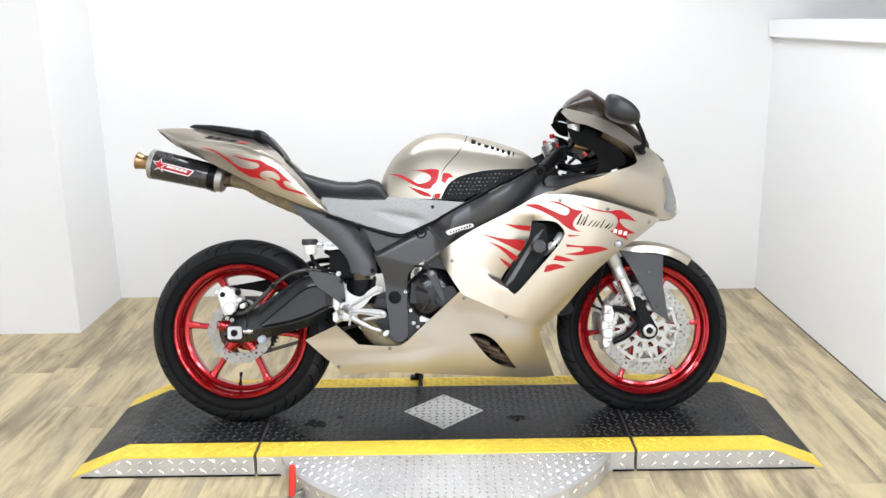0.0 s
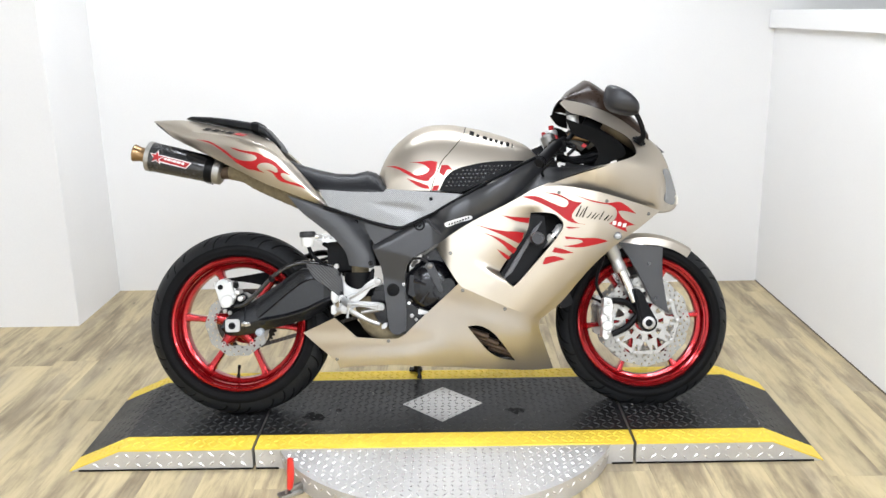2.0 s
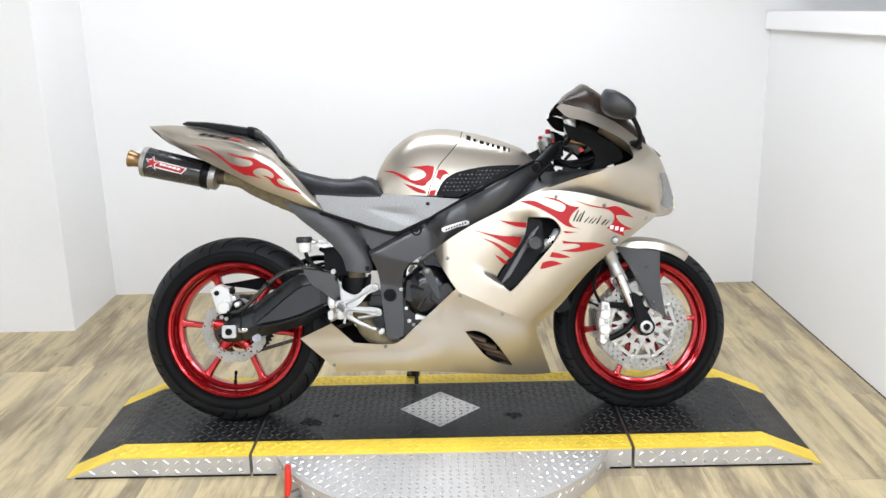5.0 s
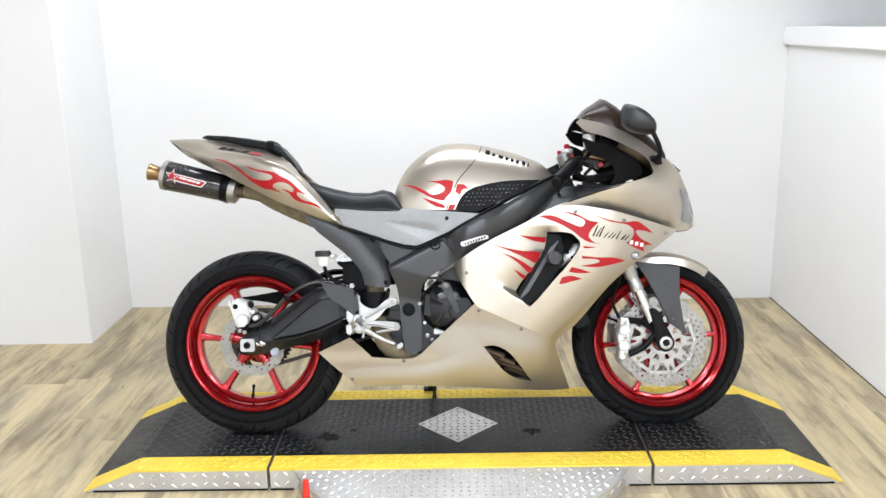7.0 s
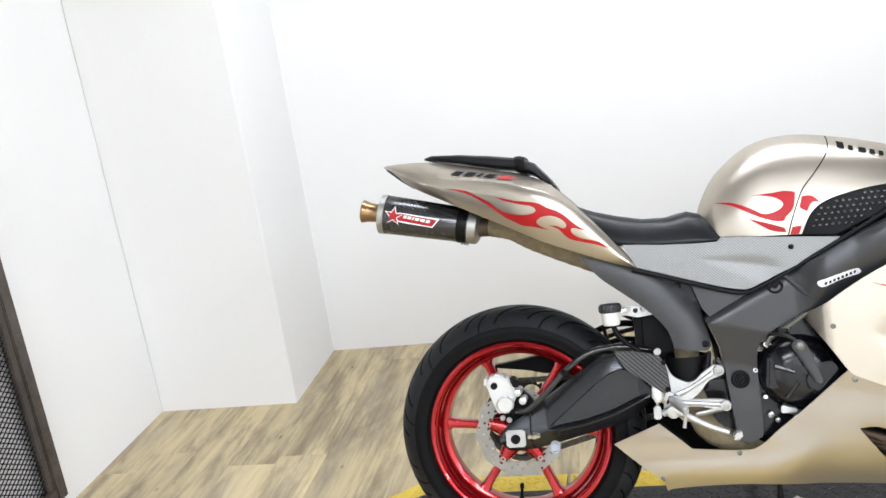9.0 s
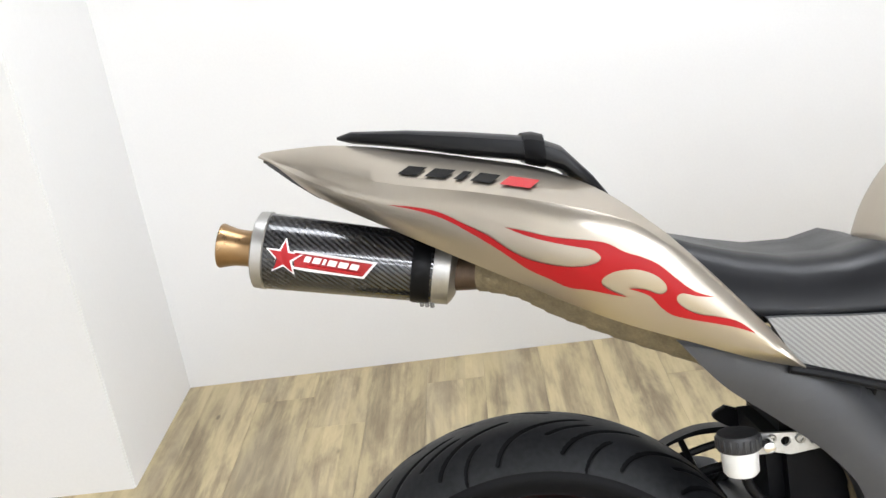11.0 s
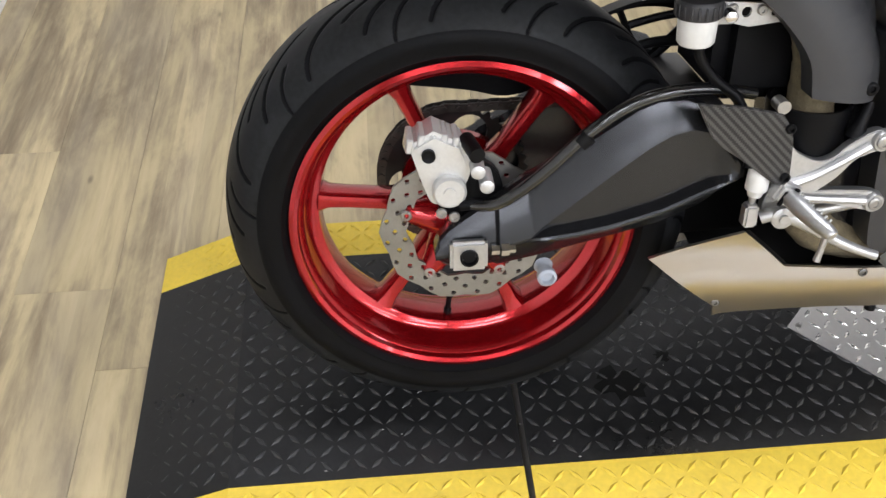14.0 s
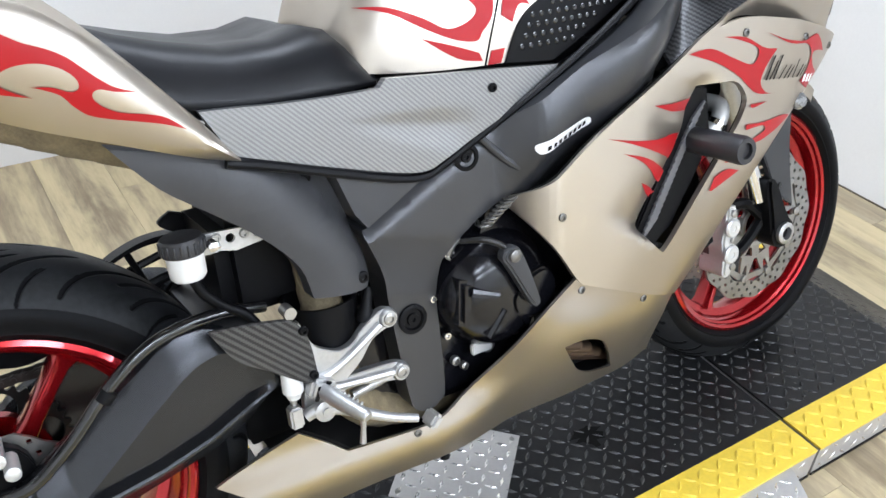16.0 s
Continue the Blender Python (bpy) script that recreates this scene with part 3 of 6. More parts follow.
half_disc = part("half_round_plate", bm, TREAD, platform, "half-round bright tread plate", True)
bm, spots = bmesh.new(), []
for i in range(-24, 25):
    for j in range(16):
        x, y = i * .0245, -.345 - j * .0245
        if math.hypot(x, y + .1) < .56:
            spots.append((x, y, H - .004, .75 if (i + j) % 2 else -.75))
lugs(bm, spots, .0125, .003, .0018)
tagged(part("plate_pattern", bm, LUGM, half_disc, "", False), kind="stuff")
bm = bmesh.new()
for i in range(48):
    for j in range(2):
        a = -.45 - i * (math.pi - .9) / 47
        r, z = .5755 - (.008 if j == 0 else .003), .022 + j * .026
        ca, sa = math.cos(a), math.sin(a)
        tilt = .7 if (i + j) % 2 else -.7
        vs = []
        for u, v, w in ((-.0125, 0, 0), (0, -.003, 0), (.0125, 0, 0), (0, .003, 0), (0, 0, .0025)):
            du, dv = u * math.cos(tilt) - v * math.sin(tilt), u * math.sin(tilt) + v * math.cos(tilt)
            vs.append(bm.verts.new(((r + w) * ca - du * sa, -.1 + (r + w) * sa + du * ca, z + dv)))
        for k in range(4):
            bm.faces.new((vs[k], vs[(k + 1) % 4], vs[4]))
tagged(part("skirt_pattern", bm, LUGM, half_disc, "", False), kind="stuff")
# dark oily marks on the mat
for mx, my, size in ((-.445, -.107, .036), (.246, -.08, .03), (-.37, -.06, .014)):
    bm = bmesh.new()
    ring = [bm.verts.new((mx + size * (1 + .45 * rng.uniform(-1, 1)) * math.cos(a), my + size * .8 * (1 + .45 * rng.uniform(-1, 1)) * math.sin(a), H + .0026)) for a in lin(0, 2 * math.pi, 22, False)]
    bm.faces.new(ring)
    part("oil_stain", bm, DECAL_SHADE, platform, "dark oily stain", False)
# specks of dust on the mat
bm = bmesh.new()
for k in range(150):
    x, y, r, a = rng.uniform(-.95, .95), rng.uniform(-.23, .19), rng.uniform(.0006, .0016), rng.uniform(0, 3)
    vs = [bm.verts.new((x + r * math.cos(a + q) * (1 + .5 * (k % 3)), y + r * math.sin(a + q), H + .0024)) for q in (0, 1.6, 3.1, 4.7)]
    bm.faces.new(vs)
tagged(part("dust", bm, DUST, platform, "", False), kind="stuff")
# silver diamond in the deck
dia = bmesh.new()
cx, cy, hd = -.008, -.02, .14
vs = [dia.verts.new((cx + u * hd, cy + v * hd, H + z)) for z in (0, .0035) for u, v in ((-1, 0), (0, -1), (1, 0), (0, 1))]
dia.faces.new(vs[4:])
for i in range(4):
    dia.faces.new((vs[i], vs[(i + 1) % 4], vs[4 + (i + 1) % 4], vs[4 + i]))
diamond = part("diamond_plate", dia, TREAD, platform, "silver tread plate diamond", False)
bm, spots = bmesh.new(), []
for i in range(-6, 7):
    for j in range(-6, 7):
        u, v = i * .024, j * .024
        if abs(u) + abs(v) < hd - .014:
            spots.append((cx + u, cy + v, H + .0035, .75 if (i + j) % 2 else -.75))
lugs(bm, spots, .012, .003, .0017)
tagged(part("diamond_pattern", bm, LUGM, diamond, "", False), kind="stuff")
for u, v in ((-.87, 0), (0, -.87), (.87, 0), (0, .87)):
    part("screw", turned([(0, .005), (.002, .005), (.003, .003)], (cx + u * hd, cy + v * hd, H + .003), (cx + u * hd, cy + v * hd, 1)), STEEL, diamond)
# red-handled clamp beside the half-round plate
clamp = tagged(new("toggle_clamp"), "small steel toggle clamp with a red handle beside the platform", "clamp")
clamp.location = (-.47, -.485, 0)
part("base", block((.0, .0, .006), (.075, .035, .012), .003, (0, 0, 32)), STEEL, clamp)
part("arm", block((.02, .012, .02), (.05, .016, .02), .003, (0, -12, 32)), STEEL, clamp)
part("pin", turned([(0, .004), (.03, .004)], (-.01, -.02, .018), (.0, .03, .018)), STEEL, clamp)
part("handle", tube([(-.002, 0, .02), (.002, .002, .05), (.004, .004, .085), (.005, .005, .118)], [.0085, .011, .011, .009]), REDGRIP, clamp, "red vinyl dipped handle")

# ---- the motorcycle: x ahead, y to its left, z up from the tyres' foot; it leans on its side stand ----
moto = tagged(new("motorcycle"), "champagne sport motorcycle with red flame graphics and red wheels, parked leaning", "motorcycle")
LEAN_DEG = 15
moto.matrix_world = pose(0, -.0715, .0779, -LEAN_DEG)


def decal(name, pts, w, material, parent, n=4, lift=.0012, step=.012, label=""):
    return part(name, sheet(spline(pts, n) if n else pts, w, 0, (), step, lift), material, parent, label)


GROOVES = ((0, .10, .86, .5, .0018), (.5, .14, .8, .5, .0017), (.27, .52, .93, .5, .0014), (.77, .25, .56, .55, .0014))


def tread_mesh(cx, cz, radius, half, bead, nu, nv, count, edge=.93):
    """The tread of a tyre with carved grooves that sweep from the shoulder towards the crown."""
    k = np.linspace(-1, 1, nv)
    y = half * edge * np.sign(k) * np.abs(k)**.95
    q = np.abs(y) / half
    r = radius - (radius - bead - .028) * (1 - np.maximum(1 - q**2.6, 0)**.75)
    th = np.linspace(0, 2 * math.pi, nu, endpoint=False)[:, None]
    period = 2 * math.pi / count
    depth = np.zeros((nu, nv))
    for shift, q0, q1, lean, wide in GROOVES:
        mid = period * shift - lean * np.maximum(1 - q, 0)**2 + np.where(y > 0, period / 4, 0)
        slope = r * 2 * lean * np.maximum(1 - q, 0) / half
        off = np.mod(th - mid + period / 2, period) - period / 2
        dist = np.abs(off) * r / np.sqrt(1 + slope**2)
        ends = np.clip((q - q0) / .03, 0, 1) * np.clip((q1 - q) / .03, 0, 1)
        depth = np.maximum(depth, ends * np.clip(1.6 - dist / wide, 0, 1))
    rr = r - .0035 * depth
    verts = np.stack([cx + rr * np.cos(th), np.broadcast_to(y, rr.shape), cz + rr * np.sin(th)], axis=2).reshape(-1, 3)
    i, j = np.meshgrid(np.arange(nu), np.arange(nv - 1), indexing="ij")
    n = (i + 1) % nu
    faces = np.stack([i * nv + j, n * nv + j, n * nv + j + 1, i * nv + j + 1], axis=2).reshape(-1, 4)
    me = bpy.data.meshes.new("tread")
    me.from_pydata(verts.tolist(), [], faces.tolist())
    me.polygons.foreach_set("use_smooth", [True] * len(me.polygons))
    # dusty scuffed crown; groove faces in clean dark rubber, which also paints their shade
    me.polygons.foreach_set("material_index", (depth[:, :-1] > .25).astype(np.int32).reshape(-1))
    return me, float(r[0]), float(half * edge)


def wheel(name, cx, cz, rim_half, tyre_r, tyre_half, start, grooves, label, spoke_w, fine):
    lip = .228
    h, k = rim_half, rim_half / .078
    outer = [(lip, h), (lip - .006, h + .003), (lip - .011, h), (lip - .0125, h - .009 * k), (lip - .0175, h - .013 * k), (lip - .020, h - .022 * k), (lip - .0215, h - .046 * k), (lip - .024, h - .050 * k), (lip - .031, h - .053 * k), (lip - .036, h - .056 * k)]
    inner = [(lip - .03, 0), (lip - .018, h * .6), (lip - .004, h - .01)]
    prof = [(r, -y) for r, y in outer] + [(lip - .04, 0)] + outer[::-1] + inner[::-1] + [(r, -y) for r, y in inner[1:]]
    rim = part(name, lathe(prof, cx, cz, 200), CANDY, moto, label)
    mesh, shoulder_r, shoulder_y = tread_mesh(cx, cz, tyre_r, tyre_half, lip - .006, fine[0], fine[1], grooves)
    mesh.materials.append(TREADR)
    mesh.materials.append(RUBBER)
    tyre = new("tyre", mesh)
    tyre.parent = rim
    tagged(tyre, "worn black sport tyre with curved grooves")
    for side in (-1, 1):
        wall = [(shoulder_r - .004, shoulder_y - .003), (shoulder_r + .0015, shoulder_y - .001), (shoulder_r - .002, shoulder_y + .0015), (shoulder_r - .010, shoulder_y + .0035), (shoulder_r - .018, shoulder_y + .003), (lip + .012, rim_half + .006), (lip + .009, rim_half + .0065), (lip + .006, rim_half + .003), (lip + .001, rim_half - .003), (lip - .01, rim_half - .02)]
        part("sidewall", lathe([(r, side * y) for r, y in wall], cx, cz, 160, False), RUBBER, tyre, "clean black sidewall")
    for k in range(6):
        a = radians(start + 60 * k)
        u, v = Vector((math.cos(a), 0, math.sin(a))), Vector((-math.sin(a), 0, math.cos(a)))
        rings = []
        for d, wd, th in ((.03, .026, .03), (.06, .017, .026), (.1, spoke_w, .022), (.15, spoke_w, .021), (.178, spoke_w * 1.1, .022), (.192, spoke_w * 1.6, .026)):
            ring = []
            for q in range(12):
                b = 2 * math.pi * q / 12
                cw, sw = math.cos(b), math.sin(b)
                ring.append(Vector((cx, 0, cz)) + u * d + v * wd * math.copysign(abs(cw)**.6, cw) + Vector((0, th * math.copysign(abs(sw)**.6, sw), 0)))
            rings.append(ring)
        part("spoke", loft(rings), CANDY, rim)
    part("hub", lathe([(.045, -.045), (.04, -.05), (.02, -.052), (.02, .052), (.04, .05), (.045, .045), (.05, .02), (.05, -.02)], cx, cz, 40), CANDY, rim)
    va = radians(start + 150)
    vx, vz = math.cos(va), math.sin(va)
    part("valve", turned([(0, .006), (.008, .006), (.01, .004), (.028, .004), (.03, .0055), (.04, .0055), (.042, .003)], (cx + vx * .19, -.004, cz + vz * .19), (cx, -.012, cz), 12), BLACK, rim)
    return rim


def ring_pts(cx, cz, r, n, wave=0.0, waves=0, phase=0.0):
    return [(cx + (r + wave * math.cos(waves * a)) * math.cos(a + phase), cz + (r + wave * math.cos(waves * a)) * math.sin(a + phase)) for a in (2 * math.pi * k / n for k in range(n))]


def brake_disc(cx, cz, r_out, r_in, y, waves, drill, parent, thick=.005):
    """A wavy ring drilled in three staggered rows; every hole goes through."""
    bm = bmesh.new()
    rows = 3
    step = 2 * math.pi / drill
    for k in range(rows):
        ra, rb = r_in + (r_out - r_in) * k / rows, r_in + (r_out - r_in) * (k + 1) / rows
        for i in range(drill):
            a0 = (i + k / 2) * step
            rim = []
            for r, a in ((0, 0), (0, .5), (0, 1), (.5, 1), (1, 1), (1, .5), (1, 0), (.5, 0)):
                ang = a0 + a * step
                rr = ra + (rb - ra) * r
                if (k == 0 and r == 0) or (k == rows - 1 and r == 1):
                    rr += .0032 * math.cos(waves * ang)
                rim.append((cx + rr * math.cos(ang), cz + rr * math.sin(ang)))
            rm, am = (ra + rb) / 2, a0 + step / 2
            mx, mz = cx + rm * math.cos(am), cz + rm * math.sin(am)
            bore = []
            for x, z in rim:
                d = math.hypot(x - mx, z - mz)
                bore.append((mx + (x - mx) * .0038 / d, mz + (z - mz) * .0038 / d))
            loops = [[bm.verts.new((x, yy, z)) for x, z in pts] for pts, yy in ((rim, y), (bore, y), (bore, y + thick), (rim, y + thick))]
            for p, q in zip(loops, loops[1:]):
                for n in range(8):
                    bm.faces.new((p[n], p[(n + 1) % 8], q[(n + 1) % 8], q[n]))
            for n, keep in ((0, k == 0), (1, k == 0), (4, k == rows - 1), (5, k == rows - 1)):
                if keep:
                    bm.faces.new((loops[0][n], loops[3][n], loops[3][(n + 1) % 8], loops[0][(n + 1) % 8]))
    bmesh.ops.remove_doubles(bm, verts=bm.verts, dist=1e-5)
    return part("brake_disc", bm, DISCM, parent, "drilled wavy steel disc", False)


RX, RZ, FX, FZ, FRONT_Y = -.695, .314, .695, .291, .055
rear = wheel("rear_wheel", RX, RZ, .078, .3145, .091, 114, 11, "candy red six-spoke cast rear wheel", .0115, (1500, 170))
front = wheel("front_wheel", FX, FZ, .05, .2985, .061, 5, 11, "candy red six-spoke cast front wheel", .0085, (900, 90))
front.location = (0, FRONT_Y, .005)
brake_disc(RX, RZ, .109, .074, -.078, 10, 20, rear)
for k in range(5):
    a = 2 * math.pi * k / 5 + .3
    u = Vector((math.cos(a), 0, math.sin(a)))
    part("carrier_arm", tube([Vector((RX, -.055, RZ)) + u * .03, Vector((RX, -.066, RZ)) + u * .066, Vector((RX, -.07, RZ)) + u * .084], [.03, .017, .012], 12, 3), CANDY, rear)
for k in range(5):
    a = 2 * math.pi * k / 5 + .3
    bolt(RX + .08 * math.cos(a), RZ + .08 * math.sin(a), -.08, .0075, "disc_bolt", STEEL, rear)
# sprocket and chain on the far side
teeth = [(RX + r * math.cos(a), RZ + r * math.sin(a)) for k in range(43) for r, a in ((.101, 2 * math.pi * k / 43), (.108, 2 * math.pi * (k + .3) / 43), (.108, 2 * math.pi * (k + .5) / 43), (.101, 2 * math.pi * (k + .8) / 43))]
cuts = [ring_pts(RX + .071 * math.cos(a), RZ + .071 * math.sin(a), .026, 18)[::-1] for a in (2 * math.pi * k / 6 + .2 for k in range(6))] + [ring_pts(RX, RZ, .04, 30)[::-1]]
part("sprocket", pierced(teeth, cuts, .075, .081), STEELK, rear, "dark steel chain sprocket", False)
bm = bmesh.new()
loop = [(RX + .106 * math.cos(a), RZ + .106 * math.sin(a)) for a in lin(radians(97), radians(263), 26)]
fx, fz = -.2, .385
loop += [(RX - .013 + (fx - RX) * t, RZ - .105 + (fz - .04 - RZ + .105) * t) for t in lin(.04, 1, 34)]
loop += [(fx + (RX - .013 - fx) * t, fz + .035 + (RZ + .105 - fz - .035) * t) for t in lin(0, .96, 34)]
for i, (x, z) in enumerate(loop):
    x2, z2 = loop[(i + 1) % len(loop)]
    mx, mz, a = (x + x2) / 2, (z + z2) / 2, math.atan2(z2 - z, x2 - x)
    ln = math.hypot(x2 - x, z2 - z)
    for yy in (.0715, .0845):
        bmesh.ops.create_cube(bm, size=1, matrix=Matrix.Translation((mx, yy + (.002 if i % 2 else 0), mz)) @ Matrix.Rotation(-a, 4, "Y") @ Matrix.Diagonal((ln * 1.05, .0018, .0125, 1)))
    tube([(x, .069, z), (x, .088, z)], .004, 6, 0, bm)
part("chain", bm, CHAIN, moto, "dark oily drive chain", False)

part("cush_hub", lathe([(.078, .045), (.078, .062), (.07, .068), (.055, .068), (.052, .06), (.05, .045)], RX, RZ, 64), CANDY, rear, "red cush drive ring")
# front discs
for y in (-.066, .061):
    brake_disc(FX, FZ, .154, .118, y, 12, 36, front)
    cuts = [ring_pts(FX, FZ, .034, 30)[::-1]]
    for k in range(10):
        a = 2 * math.pi * k / 10
        for r0, r1, h0, h1, off in ((.048, .066, .1, .16, 0), (.073, .104, .05, .19, .314), (.086, .106, .03, .07, 0)):
            cuts.append([(FX + r * math.cos(a + off + h), FZ + r * math.sin(a + off + h)) for r, h in ((r0, -h0), (r0, h0), (r1, h1), (r1, -h1))][::-1])
    part("disc_carrier", pierced(ring_pts(FX, FZ, .1165, 120, .003, 10), cuts, y + .002, y + .007), STEEL, front, "silver pierced disc carrier", False)
    for k in range(10):
        a = 2 * math.pi * k / 10
        part("disc_button", turned([(0, .008), (.004, .008), (.005, .005)], (FX + .114 * math.cos(a), y + .001, FZ + .114 * math.sin(a)), (FX + .114 * math.cos(a), -1, FZ + .114 * math.sin(a)), 10), STEEL, front)
    part("disc_hub", lathe([(.043, y), (.043, y + .008), (.035, y + .008), (.035, y)], FX, FZ, 36), ALU, front)

# ---- swingarm, rear brake, chain guard ----
def run(x, knots):
    """Straight lines through (x, value) knots."""
    for (x0, a), (x1, b) in zip(knots, knots[1:]):
        if x <= x1:
            return a + (b - a) * max(0, (x - x0) / (x1 - x0))
    return knots[-1][1]


SW_TOP = [(-.738, .314), (-.732, .330), (-.72, .342), (-.70, .355), (-.657, .381), (-.614, .407), (-.519, .472), (-.492, .491), (-.468, .501), (-.44, .503), (-.415, .495), (-.385, .462), (-.36, .42)]
SW_FOOT = [(-.738, .302), (-.732, .288), (-.72, .280), (-.70, .277), (-.66, .281), (-.614, .290), (-.519, .313), (-.452, .330), (-.4, .354), (-.36, .387)]
SW_CREASE = [(-.738, .310), (-.66, .322), (-.618, .333), (-.608, .345), (-.585, .363), (-.519, .417), (-.48, .447), (-.455, .462), (-.43, .468), (-.405, .462), (-.375, .43), (-.36, .408)]
SW_RIB = [(-.738, .306), (-.66, .318), (-.618, .330), (-.574, .335), (-.522, .344), (-.457, .363), (-.40, .389), (-.36, .402)]


def swing_rings():
    """Cross-sections along the arm: a sloping upper facet, a sunk side panel, a proud rib along its foot."""
    rings = []
    for x in sorted({*lin(-.738, -.36, 64), -.662, -.6595, -.657}):
        top, foot, crease, rib = (run(x, k) for k in (SW_TOP, SW_FOOT, SW_CREASE, SW_RIB))
        deep = .012 * max(0, min(1, (x + .618) / .02, (-.366 - x) / .03))
        w = .137 + .005 * max(0, min(1, (x + .662) / .005))
        gap = max(crease - rib, .002)
        tall = top - crease
        prof = [(w - .42 * tall - .02, top - .004), (w - .42 * tall - .006, top), (w - .36 * tall, top - .003), (w - .15 * tall, crease + tall * .5), (w, crease), (w - deep, crease - min(.005, gap * .3)), (w - deep, crease - gap * .5), (w - deep, rib + min(.008, gap * .3)), (w + deep * .15, rib + .001), (w + deep * .32, rib - .002), (w + deep * .2, rib - .006 * min(1, deep * 83)), (w - .012, rib - (rib - foot) * .6), (w - .024, foot), (.092, foot + .004), (.088, top - .012)]
        rings.append([(x, y, z) for y, z in prof])
    return rings


for side in (-1, 1):
    swing = part("swingarm", loft([[(x, side * y, z) for x, y, z in ring] for ring in swing_rings()]), SWINGM, moto, "satin black cast swingarm", True, 20)
    if side < 0:
        part("axle_block", block((-.697, -.144, .315), (.047, .014, .042), .004), ALU, swing, "bare aluminium chain adjuster block")
        part("axle_nut", turned([(0, .0115), (.004, .0115), (.0045, .009), (.001, .008), (.001, 0)], (-.697, -.151, .315), (-.697, -1, .315), 24), BLACK, swing)
        for dx, r in ((-.668, .007), (-.656, .009), (-.648, .006)):
            part("adjuster_bolt", turned([(0, r), (.01, r)], (dx, -.14, .318), (dx + 1, -.14, .318), 6), CHROME, swing)
        part("spool", turned([(0, .008), (.005, .012), (.011, .0085), (.02, .0085), (.026, .012), (.034, .012), (.036, .009), (.03, .007), (.03, 0)], (-.603, -.142, .294), (-.603, -1, .294), 24), GREYT, swing, "grey-blue swingarm spool")
part("cross_brace", block((-.4, 0, .43), (.07, .22, .09), .012), FRAME, moto)
# rear caliper above the disc
cal = part("rear_caliper", plate(spline([(-.765, .452, 1), (-.735, .47, 1), (-.70, .452, 1), (-.69, .42), (-.705, .385), (-.735, .372), (-.748, .395)], 4), -.118, -.066, .006), SILVER, moto, "silver cast rear brake caliper")
for k in range(5):
    part("caliper_fin", block((-.764 + k * .0138, -.092, .4515 + (.005 if 0 < k < 4 else 0)), (.0085, .046, .018), .002, (0, 10, 0), 1), SILVER, cal)
part("piston_cap", turned([(0, .021), (.012, .021), (.015, .018), (.015, .008), (.018, .008), (.018, 0)], (-.718, -.116, .395), (-.718, -1, .395), 24), SILVER, cal)
part("bleed_port", turned([(0, .0085), (.006, .0085), (.004, .005), (.004, 0)], (-.742, -.118, .442), (-.742, -1, .442), 14), BLACK, cal)
for x, z in ((-.683, .425), (-.672, .405)):
    part("caliper_pin", turned([(0, .009), (.05, .009), (.052, .006)], (x, -.085, z), (x - .02, -1, z - .03), 14), SILVER, cal)
part("caliper_pin", turned([(0, .01), (.04, .01)], (-.695, -.1, .452), (-.67, -.2, .44), 12), BLACK, cal)
for x, z in ((-.728, .362), (-.712, .356)):
    bolt(x, z, -.118, .007, "caliper_bolt", STEEL, cal)
part("caliper_bracket", plate(spline([(-.72, .43), (-.66, .41), (-.65, .36), (-.69, .335), (-.73, .36)], 4), -.098, -.084, .002), BLACK, moto)
hose = part("rear_brake_hose", tube([(-.70, -.125, .377), (-.66, -.14, .383), (-.61, -.15, .425), (-.56, -.152, .475), (-.51, -.15, .508), (-.46, -.148, .52), (-.41, -.14, .517), (-.36, -.13, .505)], .0075, 12, 5), GLOSSK, moto, "black rubber brake hose")
part("hose_clip", turned([(0, .0105), (.014, .0105)], (-.568, -.152, .463), (-.5, -.152, .53), 12), BLACK, hose)
part("banjo", turned([(0, .008), (.03, .007)], (-.705, -.125, .376), (-.64, -.142, .384), 10), BLACK, hose)
guard = [(-.80, .463, 1), (-.74, .468), (-.62, .487), (-.52, .50), (-.45, .505, 1), (-.45, .47, 1), (-.55, .452), (-.62, .435), (-.68, .447)]
part("chain_guard", plate(spline(guard, 4), .068, .1, .002), RUBBER, moto, "black plastic chain guard")
# rear hugger and its fin, on the chain side
HUG = spline([(-.545, .495), (-.505, .535), (-.46, .555), (-.42, .56), (-.38, .553), (-.35, .53), (-.335, .49)], 5, False)
part("rear_hugger", loft([[(x, .07, z), (x, .104, z - .003), (x, .108, z - .02), (x, .104, z - .02), (x, .1, z - .007), (x, .07, z - .005)] for x, z in HUG]), BLACK, moto, "black inner mudguard over the chain")
part("hugger_rail", tube([(x + .01, .035, z - .045) for x, z in HUG], .007, 8, 0), BLACK, moto)
for k in (9, 19):
    x, z = HUG[k]
    part("hugger_rib", tube([(x, .09, z - .006), (x + .01, .035, z - .045)], .005, 8, 0), BLACK, moto)
part("hugger_fin", plate(spline([(-.425, .58), (-.41, .592), (-.395, .59), (-.3, .545), (-.29, .52), (-.33, .53), (-.40, .562)], 4), .055, .063, .002), BLACK, moto)
part("hugger_stay", tube([(-.47, .09, .515), (-.41, .09, .53), (-.36, .09, .535)], .006, 8), BLACK, moto)
part("hugger_leg", tube([(-.46, .09, .44), (-.41, .09, .48), (-.36, .09, .53)], .008, 8), BLACK, moto)

